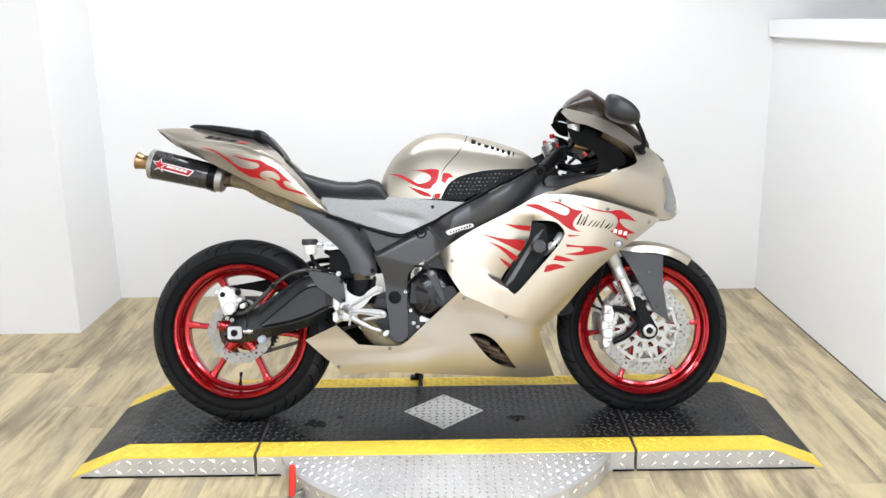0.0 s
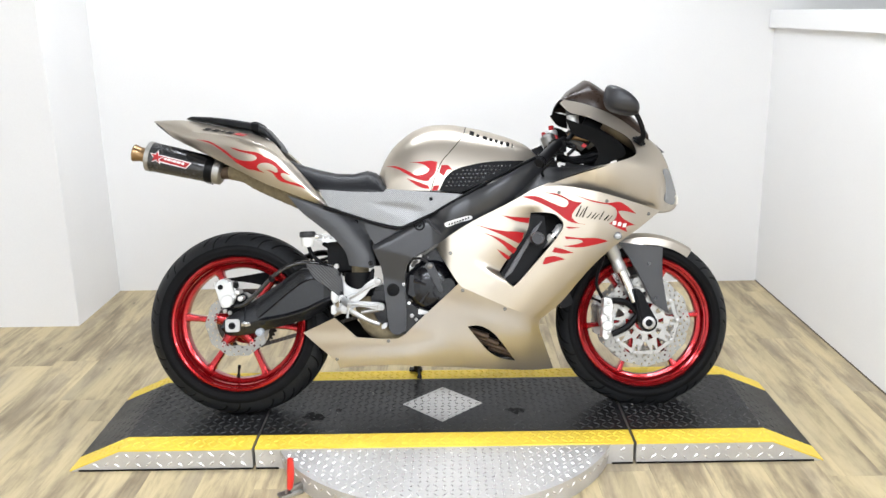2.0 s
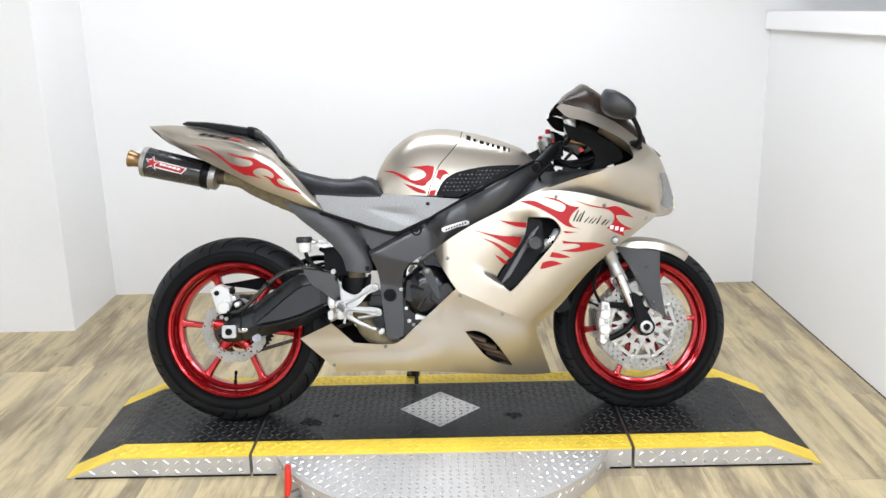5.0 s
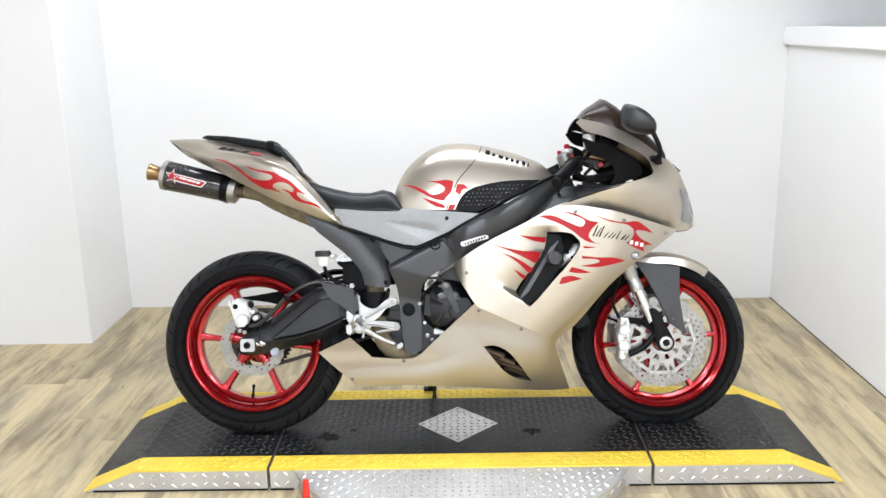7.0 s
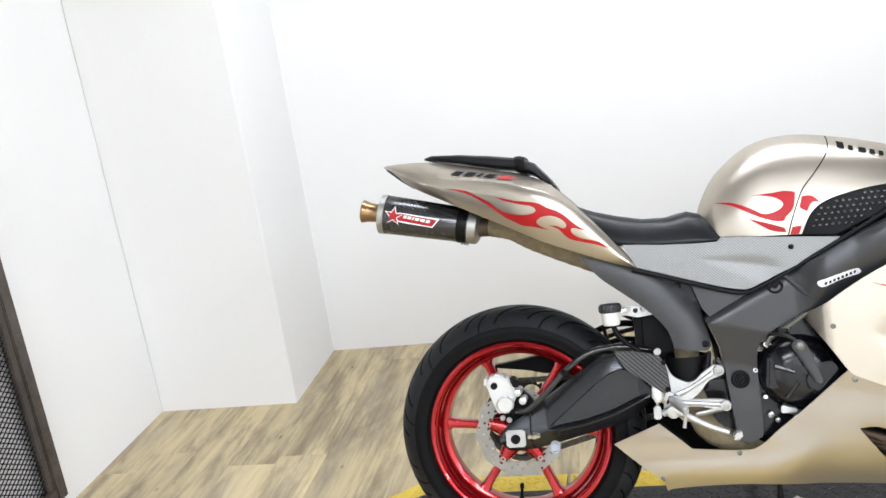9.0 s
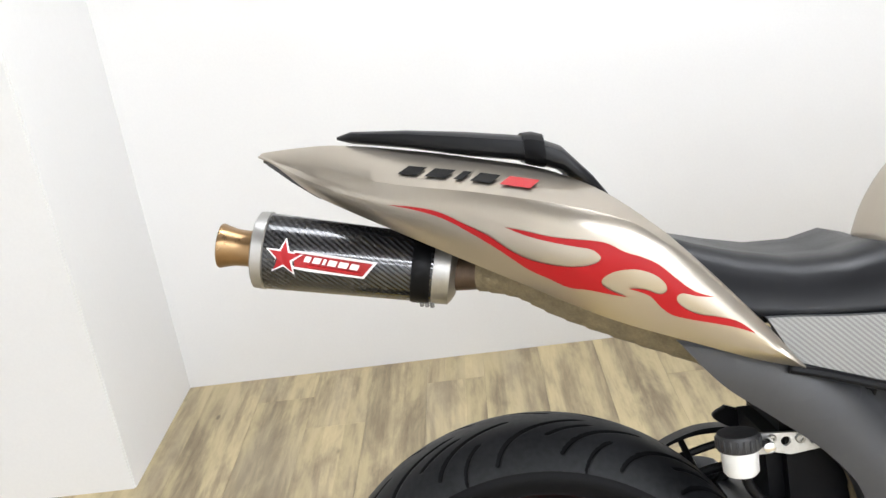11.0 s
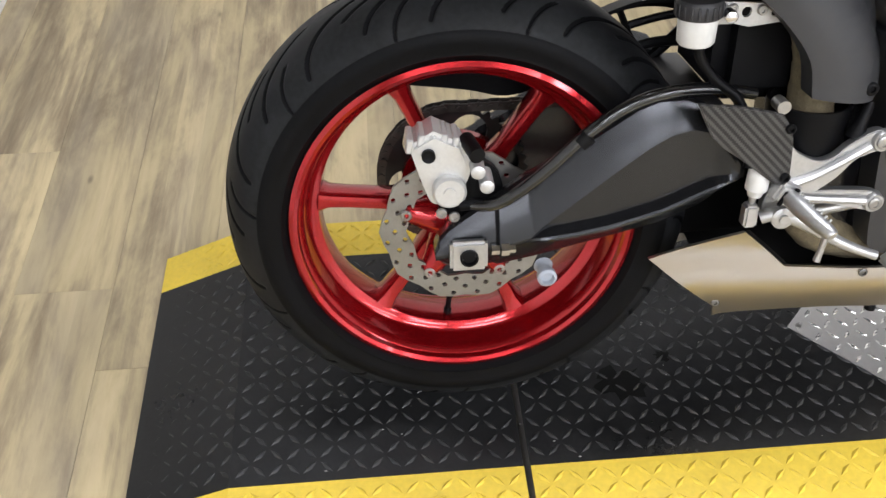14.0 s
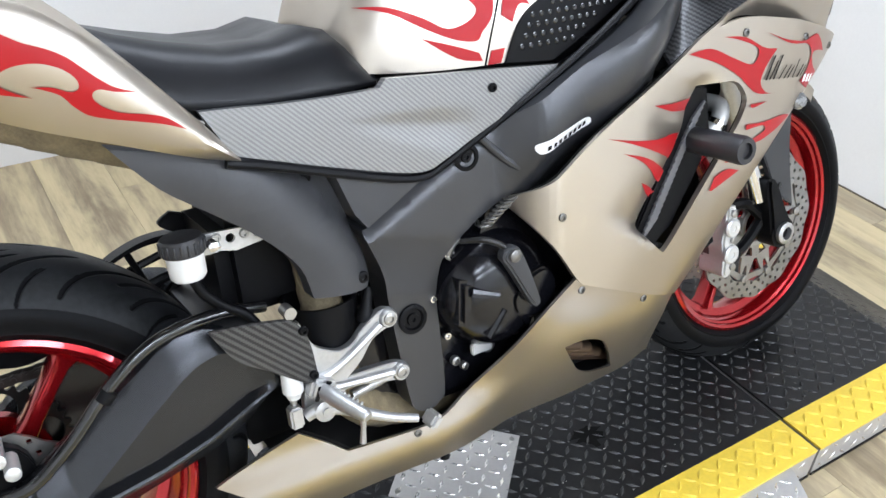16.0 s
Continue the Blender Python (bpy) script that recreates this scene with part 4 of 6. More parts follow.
# ---- frame, engine, exhaust ----
SPAR = [(.322, .85, 1), (.266, .822), (.182, .775), (.069, .722), (-.043, .662), (-.099, .637), (-.222, .576, 1), (-.228, .566), (-.2, .495), (-.19, .40), (-.18, .308), (-.172, .285), (-.152, .276), (-.132, .285), (-.122, .31), (-.122, .475), (-.108, .515), (-.075, .542), (-.02, .566), (.06, .57), (.16, .62), (.25, .68), (.32, .75), (.335, .81)]


def spar_w(x, z):
    """Flat plate low down with a chamfered upper edge, a swelling rounded beam towards the steering head."""
    mid = .685 + (x - .07) * .6
    grow = max(0, min(1, (x + .035) / .07))
    beam = max(0, 1 - ((z - mid) / .095)**2) * grow * grow * (3 - 2 * grow)
    fold = max(0, min(.09, .566 - (x + .222) * .28 - z)) if x < -.02 else 0
    top = ease(x, [(-.222, .576), (-.099, .637), (-.043, .662), (.069, .722), (.182, .775)])
    chamfer = max(0, .016 - (top - z)) * min(1, max(0, -x / .05))
    swell = .03 * ease(x, [(.09, 0), (.18, 1), (.25, 1), (.33, .4)]) * max(0, min(1, (mid + .1 - z) / .09))
    return .167 - .30 * fold - .7 * chamfer + .05 * beam + swell - .06 * max(0, (x - .12) / .2)**2


for side in (-1, 1):
    spar = part("frame_spar", sheet(spline(SPAR, 4), spar_w, .05, (), .008, 0, side), FRAME, moto, "satin black aluminium frame spar")
    if side < 0:
        for x, z, r in ((-.072, .637, .0185), (-.163, .425, .0215)):
            part("pivot_cap", turned([(0, r), (.003, r), (.004, r * .92), (.004, r * .72), (.0006, r * .64), (.0006, r * .42), (.0032, r * .38), (.0032, r * .16), (.001, r * .12), (.001, 0)], (x, -spar_w(x, z) - .0005, z), (x, -1, z), 28), BLACK, spar, "black recessed pivot cap")
        part("spar_weld", tube([(-.052, -.166, .662), (-.018, -.175, .624), (.008, -.186, .604)], .0055, 8, 3), FRAME, spar)
        mark = part("maker_plate", sheet(spline([(.014, .631), (.024, .629), (.058, .642), (.096, .651), (.101, .658), (.092, .664), (.058, .656), (.018, .644), (.011, .639)], 4), spar_w, .001, (), .008, .0016), WHITED, spar, "small silver maker's plate")
        for k in range(8):
            t = k / 7
            x, z = .024 + .062 * t, .6325 + .0205 * t
            decal("plate_mark", [(x, z), (x + .005, z + .0015), (x + .005, z + .0075), (x, z + .006)], spar_w, DECAL_SHADE, mark, 0, .0032)
    part("subframe_plate", sheet(spline([(-.258, .664, 1), (-.142, .63, 1), (-.1, .64, 1), (-.22, .577, 1), (-.236, .60, 1)], 3), flat(.159), .045, (), .05, 0, side), GUARDM, moto)
# dark core that fills the space between the spars
part("airbox", block((.02, 0, .70), (.42, .25, .14), .02), BLACK, moto, "black airbox and wiring")
part("crankcase", block((-.06, 0, .37), (.26, .26, .22), .03), ENGINE, moto, "black engine crankcase")
part("cylinder_block", block((.06, 0, .52), (.24, .30, .22), .02, (0, 25, 0)), ENGINE, moto)
part("gearbox", block((-.2, 0, .36), (.12, .2, .16), .02), ENGINE, moto)
part("radiator", block((.36, 0, .52), (.05, .27, .34), .006, (0, -18, 0)), BLACK, moto, "black radiator core")
cover = part("clutch_cover", lathe([(.001, -.19), (.034, -.19), (.056, -.185), (.074, -.172), (.086, -.152), (.09, -.13), (.001, -.13)], -.033, .435, 56, False), ENGINE, moto, "black crinkle clutch cover")
for a0, l in ((20, .06), (160, .062), (235, .064), (300, .06)):
    a = radians(a0)
    part("cover_rib", tube([(-.033 + .02 * math.cos(a), -.189, .435 + .02 * math.sin(a)), (-.033 + l * math.cos(a), -.181, .435 + l * math.sin(a))], [.005, .008], 8, 0), ENGINE, cover)
part("cover_step", plate(spline([(-.105, .475, 1), (-.07, .462), (-.062, .43), (-.08, .40), (-.112, .41, 1)], 4), -.182, -.15, .006), ENGINE, cover)
part("cover_pad", plate(spline([(-.02, .40), (.03, .395), (.045, .43), (.03, .46), (0, .455), (-.03, .43)], 4), -.194, -.17, .004), ENGINE, cover)
arm = part("clutch_arm", plate(spline([(-.05, .512), (-.034, .514), (-.022, .50), (.002, .43), (-.001, .417), (-.012, .424), (-.045, .485), (-.054, .50)], 4), -.212, -.196, .005, 3), GUARDM, moto, "dark grey clutch release arm")
part("arm_bolt", turned([(0, .009), (.004, .009), (.006, .006)], (-.038, -.212, .503), (-.038, -1, .503), 16), STEELD, arm)
for k in range(9):
    a = radians(55 + 40 * k)
    bolt(-.033 + .095 * math.cos(a), .435 + .095 * math.sin(a), -.135, .0062, "cover_bolt", CHROME if k in (2, 3, 4) else STEEL, cover, .008)
part("clutch_lever", tube([(-.095, -.17, .527), (-.07, -.19, .528), (-.05, -.2, .518), (-.038, -.205, .504)], [.0035, .0045, .0045, .004], 8), STEELK, moto)
bm = bmesh.new()
coil = [(-.062 + .05 * t + .008 * math.cos(t * 50), -.178 + .008 * math.sin(t * 50), .54 + .032 * t) for t in lin(0, 1, 70)]
tube(coil, .0018, 5, 0, bm)
part("return_spring", bm, STEELD, moto)
part("oil_tag", block((-.064, -.152, .352), (.034, .008, .017), .002, (0, 0, 0)), SILVER, moto)
for x, z, r in ((-.047, .345, .012), (-.102, .338, .007), (-.088, .325, .006), (-.104, .395, .006), (-.104, .43, .006), (-.1, .46, .005), (-.094, .498, .007)):
    part("engine_bolt", turned([(0, r), (.008, r), (.009, r * .6), (.004, r * .5), (.004, 0)], (x, -.136, z), (x, -1, z), 12), STEEL, moto)
part("bypass_tube", tube([(-.098, -.14, .50), (-.09, -.142, .515), (-.08, -.142, .52)], .006, 8), STEELD, moto)
# exhaust: wrapped pipe up the right side to the under-seat can
run, k = spline([(-.05, .24), (-.18, .27), (-.245, .31), (-.27, .40), (-.274, .48), (-.283, .56), (-.34, .655), (-.44, .716), (-.54, .762), (-.615, .798), (-.665, .826), (-.72, .838)], 14, False), 0
wrap = [(x, ease(x, [(-.72, -.01), (-.6, -.055), (-.44, -.075), (-.28, -.1), (-.18, -.085), (-.05, -.06)]), z) for x, z in run]
part("exhaust_pipe", tube(wrap, [.0275 + .0045 * max(0, min(1, (-x - .3) / .15)) * max(0, min(1, (x + .75) / .1)) + .0016 * ((i % 5) / 5) for i, (x, y, z) in enumerate(wrap)], 20, 0), WRAP, moto, "tan fibre-wrapped exhaust pipe")
part("link_pipe", tube([(-.70, -.012, .834), (-.785, .0, .838)], .0245, 16, 0), PIPEDARK, moto, "dark heat-tinted link pipe")
A, B = Vector((-1.018, .010, .899)), Vector((-.77, .007, .8405))
axis = (B - A).normalized()
can = part("muffler", turned([(.012, .0505), (.02, .0515), (.246, .0455), (.256, .045)], A, B, 48), CARBON, moto, "carbon fibre muffler can")
part("end_cap", turned([(.0, .036), (-.001, .049), (.001, .052), (.015, .0528), (.0165, .0512)], A, B, 48), CAPSTEEL, can, "bare metal end cap")
part("inlet_cap", turned([(.24, .0462), (.243, .0468), (.262, .0462), (.267, .040), (.272, .03)], A, B, 48), CAPSTEEL, can)
part("strap", turned([(.212, .0474), (.215, .0484), (.234, .048), (.237, .047)], A, B, 48), BLACK, can, "black muffler strap")
tip = part("exhaust_tip", turned([(-.052, .030), (-.05, .0305), (-.044, .0285), (-.03, .025), (-.014, .0245), (0, .0285), (.002, .0285)], A, B, 40), BRONZE, can, "heat-tinted flared exhaust outlet")
# flat black disc painted in for the dark hollow of the outlet
part("tip_bore", turned([(-.0525, .0255), (-.0518, .0255), (-.0516, .001)], A, B, 40), DECAL_SHADE, tip)
for k in range(3):
    part("strap_bolt", turned([(0, .003), (.006, .003), (.007, .002)], A + axis * (.217 + .007 * k) + Vector((0, -.012, -.0455)), A + axis * (.217 + .007 * k) + Vector((0, -.012, -1)), 8), STEELD, can)


def can_point(d, a, lift):
    """A place on the can: d along from its outlet, a the angle from the side down."""
    up = Vector((0, 0, 1)) - axis * axis.z
    up.normalize()
    return A + axis * d + (.0507 - .016 * max(d - .02, 0) * .9 + lift) * (Vector((0, -1, 0)) * math.cos(a) + up * math.sin(a))


def can_shape(name, pts, material, lift, parent):
    """A flat shape laid on the can, from (along, up) in metres round its middle line."""
    bm = bmesh.new()
    vs = [bm.verts.new(can_point(.045 + d, (u - .06 * d) / .05, lift)) for d, u in pts]
    bm.faces.new(vs)
    bmesh.ops.triangulate(bm, faces=bm.faces[:])
    return part(name, bm, material, parent, "", False)


def star_pts(size, waist):
    return [((size if k % 2 == 0 else waist) * math.cos(k * math.pi / 5 + .3), (size if k % 2 == 0 else waist) * math.sin(k * math.pi / 5 + .3)) for k in range(10)]


badge = can_shape("badge", [(.012, -.0125), (.03, -.0135), (.106, -.0115), (.122, .0135), (.1, .0135), (.03, .012), (.012, .011)], WHITED, .0010, can)
can_shape("badge_rim", star_pts(.026, .0115), WHITED, .0013, badge)
can_shape("badge_field", [(.014, -.0095), (.104, -.0085), (.1165, .0105), (.014, .0085)], CANDY, .0016, badge)
can_shape("badge_star", star_pts(.0215, .0085), RED, .0024, badge)
for k, (d, w) in enumerate(((.026, .008), (.037, .01), (.05, .004), (.057, .011), (.071, .012), (.086, .011))):
    can_shape("badge_bar", [(d, -.001), (d + w, -.001), (d + w + .003, .0065), (d + .003, .0065)], WHITED, .0022, badge)
can_shape("badge_line", [(.03, -.0065), (.1, -.006), (.102, -.0035), (.031, -.0042)], RED, .0022, badge)

# ---- tail, seats ----
TAIL_X = [-1.01, -1.004, -.996, -.985, -.972] + lin(-.96, -.40, 57) + [-.392, -.385, -.378]


def tail_crown(x):
    return ease(x, [(-1.01, 1.030), (-.965, 1.030), (-.9, 1.026), (-.8, 1.006), (-.7, .981), (-.62, .957), (-.56, .923), (-.5, .863), (-.44, .795), (-.378, .714)])


for side in (-1, 1):
    rings = []
    for x in TAIL_X:
        zr, zl, wr, wl, zc = tail_ridge(x), tail_low(x), tail_ridge_w(x), tail_low_w(x), tail_crown(x)
        inner = wr * (.0 if x < -.6 else min(1, (x + .6) / .09) * .86)
        row = [(x, side * inner, zc), (x, side * (inner + (wr - inner) * .35), zc - (zc - zr) * .2), (x, side * (inner + (wr - inner) * .7), zc - (zc - zr) * .52), (x, side * (wr * .96 + inner * .04), zr + (zc - zr) * .18)]
        for f in (.97, .85, .65, .45, .25, .08, 0):
            z = zl + (zr - zl) * f
            row.append((x, side * (tail_w(x, z) + tail_set(x)), z))
        row += [(x, side * max(wl - .012, .003), zl + .002), (x, side * max(wl - .014, .002), zl + (zr - zl) * .4), (x, side * max(inner - .004, 0), zc - .008)]
        rings.append([(px, py + tail_set(x), pz) for px, py, pz in row])
    part("tail_cowl", loft(rings), PAINT, moto, "champagne tail cowl with a red flame")
part("tail_underside", loft([[(x, tail_set(x) - w, z), (x, tail_set(x) + w, z), (x, tail_set(x) + w, z - .02), (x, tail_set(x) - w, z - .02)] for x, w, z in ((-.93, .02, .985), (-.85, .045, .945), (-.75, .06, .897), (-.65, .075, .848), (-.5, .1, .778), (-.4, .11, .735))]), BLACK, moto)
part("tail_lamp", loft([[(x, tail_set(x) - w, z), (x, tail_set(x) + w, z), (x, tail_set(x) + w * .9, z - h), (x, tail_set(x) - w * .9, z - h)] for x, w, z, h in ((-1.008, .012, 1.024, .008), (-.965, .03, .998, .016), (-.93, .044, .972, .014), (-.9, .05, .955, .008))]), LENSD, moto, "dark tail lamp")
# pillion pad
rings = []
for x, w, z0, z1 in ((-.903, .008, 1.034, 1.039), (-.88, .03, 1.026, 1.043), (-.8, .058, 1.009, 1.034), (-.72, .07, .988, 1.021), (-.66, .075, .975, 1.009), (-.635, .076, .968, 1.004), (-.6, .077, .953, .987), (-.565, .076, .918, .946), (-.548, .07, .905, .92)):
    rings.append([(x, tail_set(x) + .035 + w * math.copysign(abs(math.cos(a))**.5, math.cos(a)), (z0 + z1) / 2 + (z1 - z0) / 2 * math.copysign(abs(math.sin(a))**.6, math.sin(a))) for a in lin(0, 2 * math.pi, 20, False)])
pad = part("pillion_pad", loft(rings), SEATV, moto, "black vinyl pillion pad")
rings = []
for x, w, z0, z1 in ((-.648, .0775, .969, 1.01), (-.636, .079, .964, 1.01), (-.622, .079, .96, 1.005)):
    rings.append([(x, tail_set(x) + .035 + w * math.copysign(abs(math.cos(a))**.5, math.cos(a)), (z0 + z1) / 2 + (z1 - z0) / 2 * math.copysign(abs(math.sin(a))**.6, math.sin(a))) for a in lin(0, 2 * math.pi, 20, False)])
part("strap", loft(rings), BLACK, pad, "black grab strap")
# rider's seat
rings = []
for x, w, z0, z1 in ((-.53, .06, .85, .872), (-.5, .1, .822, .862), (-.46, .128, .788, .845), (-.41, .146, .764, .83), (-.35, .15, .757, .816), (-.29, .149, .753, .814), (-.245, .147, .751, .824), (-.215, .143, .75, .815), (-.19, .138, .75, .79), (-.172, .134, .75, .764), (-.166, .126, .752, .757)):
    h = z1 - z0
    half = [(0, z1 - .003), (.4 * w, z1), (.62 * w, z1 + .001), (.76 * w, z1 - .08 * h), (.86 * w, z1 - .3 * h), (.94 * w, z0 + .38 * h), (.99 * w, z0 + .12 * h), (w, z0 + .03 * h), (.985 * w, z0 - .004), (.5 * w, z0 - .008), (0, z0 - .008)]
    rings.append([(x, -y, z) for y, z in half] + [(x, y, z) for y, z in half[-2:0:-1]])
part("rider_seat", loft(rings), SEATV, moto, "black vinyl rider's seat")

# ---- tank ----
rings = []
for x in lin(-.212, .334, 110):
    row = []
    for k in range(121):
        a = math.pi * k / 120
        c, s = math.cos(a), math.sin(a)
        z = tank_foot(x) + (tank_top(x) - tank_foot(x)) * abs(s)**.8
        row.append((x, -math.copysign(tank_w(x, z) if k not in (0, 120) else tank_half(x), c), z))
    rings.append(row)
tank = part("fuel_tank", loft(rings), PAINT, moto, "champagne fuel tank with red flames")
bm = bmesh.new()
tube([(x, -tank_w(x, z) - .0002, z) for x, z in spline([(.087, .969), (.073, .928), (.035, .880), (.006, .846), (-.019, .790), (-.033, .747)], 5, False)], .0013, 6, 0, bm)
part("panel_seam", bm, DECAL_SHADE, tank)
grip_out = spline([(-.005, .748, 1), (.018, .793), (.052, .818), (.108, .833), (.174, .842), (.279, .845, 1), (.230, .815), (.163, .784), (.088, .751), (.066, .741, 1)], 4)
for side in (-1, 1):
    grip = part("tank_grip", sheet(grip_out, tank_w, .004, (), .025, .004, side), BLACK, tank, "dimpled black knee grip")
    bm = turned([(0, .0042), (.0008, .0036), (.0014, .002), (.0015, .0008)], (0, 0, 0), (0, side, 0), 8)
    DOT = bpy.data.meshes.new("grip_dot")
    bm.to_mesh(DOT)
    bm.free()
    DOT.materials.append(GLOSSK)
    for i in range(22):
        for j in range(8):
            x, z = .0 + i * .0135 + (.0067 if j % 2 else 0), .752 + j * .0125
            lowz = max(.748, .741 + (x - .066) * .485) + .006
            if x > .004 + max(0, z - .75) * .5 and lowz < z < ease(x, [(0, .755), (.018, .785), (.052, .808), (.108, .823), (.174, .832), (.26, .835)]) and x < .25:
                dot = new("grip_dot", DOT)
                dot.parent, dot.location = grip, (x, side * (tank_w(x, z) + .0042), z)


FL_TANK = [[(-.181, .837, 1), (-.145, .834), (-.107, .817), (-.079, .801), (-.051, .806), (-.037, .819), (-.050, .834), (-.078, .843), (-.103, .846, 1), (-.059, .847), (-.031, .849), (-.009, .844, 1), (-.016, .809), (-.034, .790, 1), (-.042, .781), (-.070, .786), (-.107, .804), (-.145, .827)],
           [(-.113, .793, 1), (-.070, .778), (-.040, .766, 1), (-.036, .755, 1), (-.070, .763)],
           [(.004, .833, 1), (.025, .832), (.041, .815, 1), (.024, .817), (.011, .797, 1), (-.004, .808, 1)],
           [(-.023, .766, 1), (-.003, .767, 1), (-.010, .749, 1), (-.029, .749, 1)]]
for f in FL_TANK:
    decal("flame", f, tank_w, RED, tank, 4, .0012, .005)
# lettering of the maker, kept as plain slanted bars
for k, (wd, ht) in enumerate(((.02, .026), (.013, .017), (.02, .017), (.014, .017), (.013, .017), (.014, .018), (.014, .024), (.006, .024))):
    t = (0, .155, .30, .455, .58, .70, .84, .965)[k]
    x, z = .098 + .143 * t, .936 - .048 * t
    ht, wd = ht * .66, wd * .82
    decal("maker_letter", [(x, z), (x + wd * .9, z - wd * .3), (x + wd * .9 + .003, z - wd * .3 + ht), (x + .003, z + ht)], tank_w, DECAL_SHADE, tank, 0, .0028, .005)

# side covers under the seat
COVER = [(-.402, .76, 1), (-.36, .757), (-.32, .753), (-.252, .749), (-.188, .748, 1), (-.178, .758, 1), (-.116, .752), (0, .742), (.072, .735, 1), (.055, .722), (.0, .691), (-.062, .664), (-.112, .642), (-.135, .635), (-.175, .641), (-.25, .664), (-.32, .687), (-.373, .705, 1)]


def cover_w(x, z):
    """Plain sheet with a wedge-shaped dent that deepens forwards under a sharp upper lip."""
    t = max(0, min(1, (x + .246) / .13))
    mid = .716 - .19 * (x + .246)
    f = (mid - z) / (.004 + .034 * t)
    d = t * max(0, 1 - max(0, (x + .1) / .05)) * (max(0, 1 - f) if f > 0 else max(0, 1 + f * 1.8))
    return .160 + .022 * max(0, (x + .4) / .46) - .0035 * d


for side in (-1, 1):
    sc = part("side_cover", sheet(spline(COVER, 4), cover_w, .012, (), .005, 0, side), COVERC, moto, "grey carbon-weave side cover")
bolt(-.032, .722, -cover_w(-.03, .72), .006, "cover_screw", BLACK, sc)
part("spar_gasket", tube([(x, -.168 - .02 * max(0, min(1, (x + .05) / .1)) + .06 * max(0, (x - .15) / .2)**2, z) for x, z in ((.325, .858), (.2, .797), (.07, .727), (-.06, .657), (-.115, .633), (-.14, .627), (-.18, .634), (-.26, .660), (-.34, .687), (-.385, .70))], .0055, 8), BLACK, moto, "black rubber edging")
GUARD = [(-.503, .742, 1), (-.435, .722), (-.37, .702), (-.262, .666, 1), (-.236, .595), (-.222, .522), (-.226, .503), (-.24, .499), (-.305, .508, 1), (-.317, .553), (-.355, .60), (-.408, .645), (-.46, .688)]
GUIDE = spline([(-.50, .735), (-.45, .708), (-.40, .678), (-.345, .632), (-.305, .58), (-.28, .54), (-.272, .50)], 6, False)


def guard_w(x, z):
    """A half-round shell along the pipe with a flat flange above it."""
    d = min(math.hypot(x - a, z - b) for a, b in GUIDE)
    return .124 + .036 * math.sqrt(max(0, 1 - (d / .058)**2)) + .006


for side in (-1, 1):
    sf = part("pipe_guard", sheet(spline(GUARD, 4), guard_w, .03, (), .012, 0, side), GUARDM, moto, "satin black moulded pipe guard panel", True, 60)
for x, z in ((-.283, .652), (-.235, .515)):
    bolt(x, z, -guard_w(x, z), .008, "guard_screw", BLACK, sf)
part("rear_splash_box", block((-.33, 0, .54), (.12, .16, .14), .02), BLACK, moto)
part("pipe_shroud", lathe([(.046, -.04), (.047, -.034), (.05, .04), (.046, .04), (.042, -.034)], 0, 0, 32), BLACK, moto).matrix_basis = pose(-.278, -.105, .445, 90)

# ---- footrest bracket, levers, reservoir ----
BR = [(-.332, .486, 1), (-.323, .461), (-.312, .444), (-.285, .430), (-.265, .434), (-.25, .448), (-.225, .464), (-.21, .465), (-.201, .455), (-.203, .443), (-.222, .436), (-.238, .428), (-.256, .406), (-.276, .390, 1), (-.252, .389), (-.212, .386), (-.196, .38), (-.19, .369), (-.196, .359), (-.21, .359), (-.253, .370), (-.282, .373, 1), (-.303, .360), (-.321, .350), (-.340, .358), (-.339, .387), (-.327, .414), (-.338, .455, 1)]
br = part("footrest_bracket", plate(spline(BR, 4), -.166, -.154, .004, 3), ALU, moto, "bare aluminium footrest bracket")
part("bracket_web", tube([(-.318, -.166, .40), (-.28, -.168, .415), (-.225, -.168, .448)], [.008, .005, .006], 8), ALU, br)
part("bracket_web", tube([(-.318, -.166, .385), (-.27, -.168, .38), (-.215, -.168, .374)], [.007, .005, .006], 8), ALU, br)
for x, z in ((-.212, .453), (-.203, .371)):
    part("bracket_boss", turned([(0, .0135), (.01, .0125), (.012, .011), (.012, .008)], (x, -.160, z), (x, -1, z), 22), ALU, br)
    part("bracket_bolt", turned([(0, .0085), (.002, .0085), (.003, .007), (.003, .0045), (.001, .004), (.001, 0)], (x, -.1722, z), (x, -1, z), 20), STEEL, br)
hinge = part("peg_hinge", block((-.322, -.178, .397), (.034, .024, .026), .004, (0, 25, 0)), ALU, br)
# black blocks on the face stand for the shade in two uncut slots
part("hinge_slot", block((-.318, -.1905, .398), (.007, .004, .022), .001, (0, 25, 0)), BLACK, hinge)
part("hinge_slot", block((-.33, -.1905, .396), (.005, .004, .02), .001, (0, 25, 0)), BLACK, hinge)
peg = part("footpeg", tube([(-.322, -.186, .397), (-.316, -.205, .393), (-.308, -.228, .388), (-.299, -.25, .383), (-.297, -.256, .381)], [.010, .0115, .0105, .0085, .006], 12), ALU, moto, "knurled aluminium footpeg")
for k in range(8):
    t = k / 7
    part("peg_ridge", tube([(-.321 + .018 * t, -.198 - .045 * t, .396 - .009 * t), (-.314 + .018 * t, -.198 - .045 * t, .407 - .011 * t)], .0018, 6, 0), ALU, peg)
part("peg_feeler", tube([(-.299, -.246, .378), (-.301, -.246, .362), (-.304, -.246, .343)], [.0045, .0035, .0045], 8), ALU, peg)
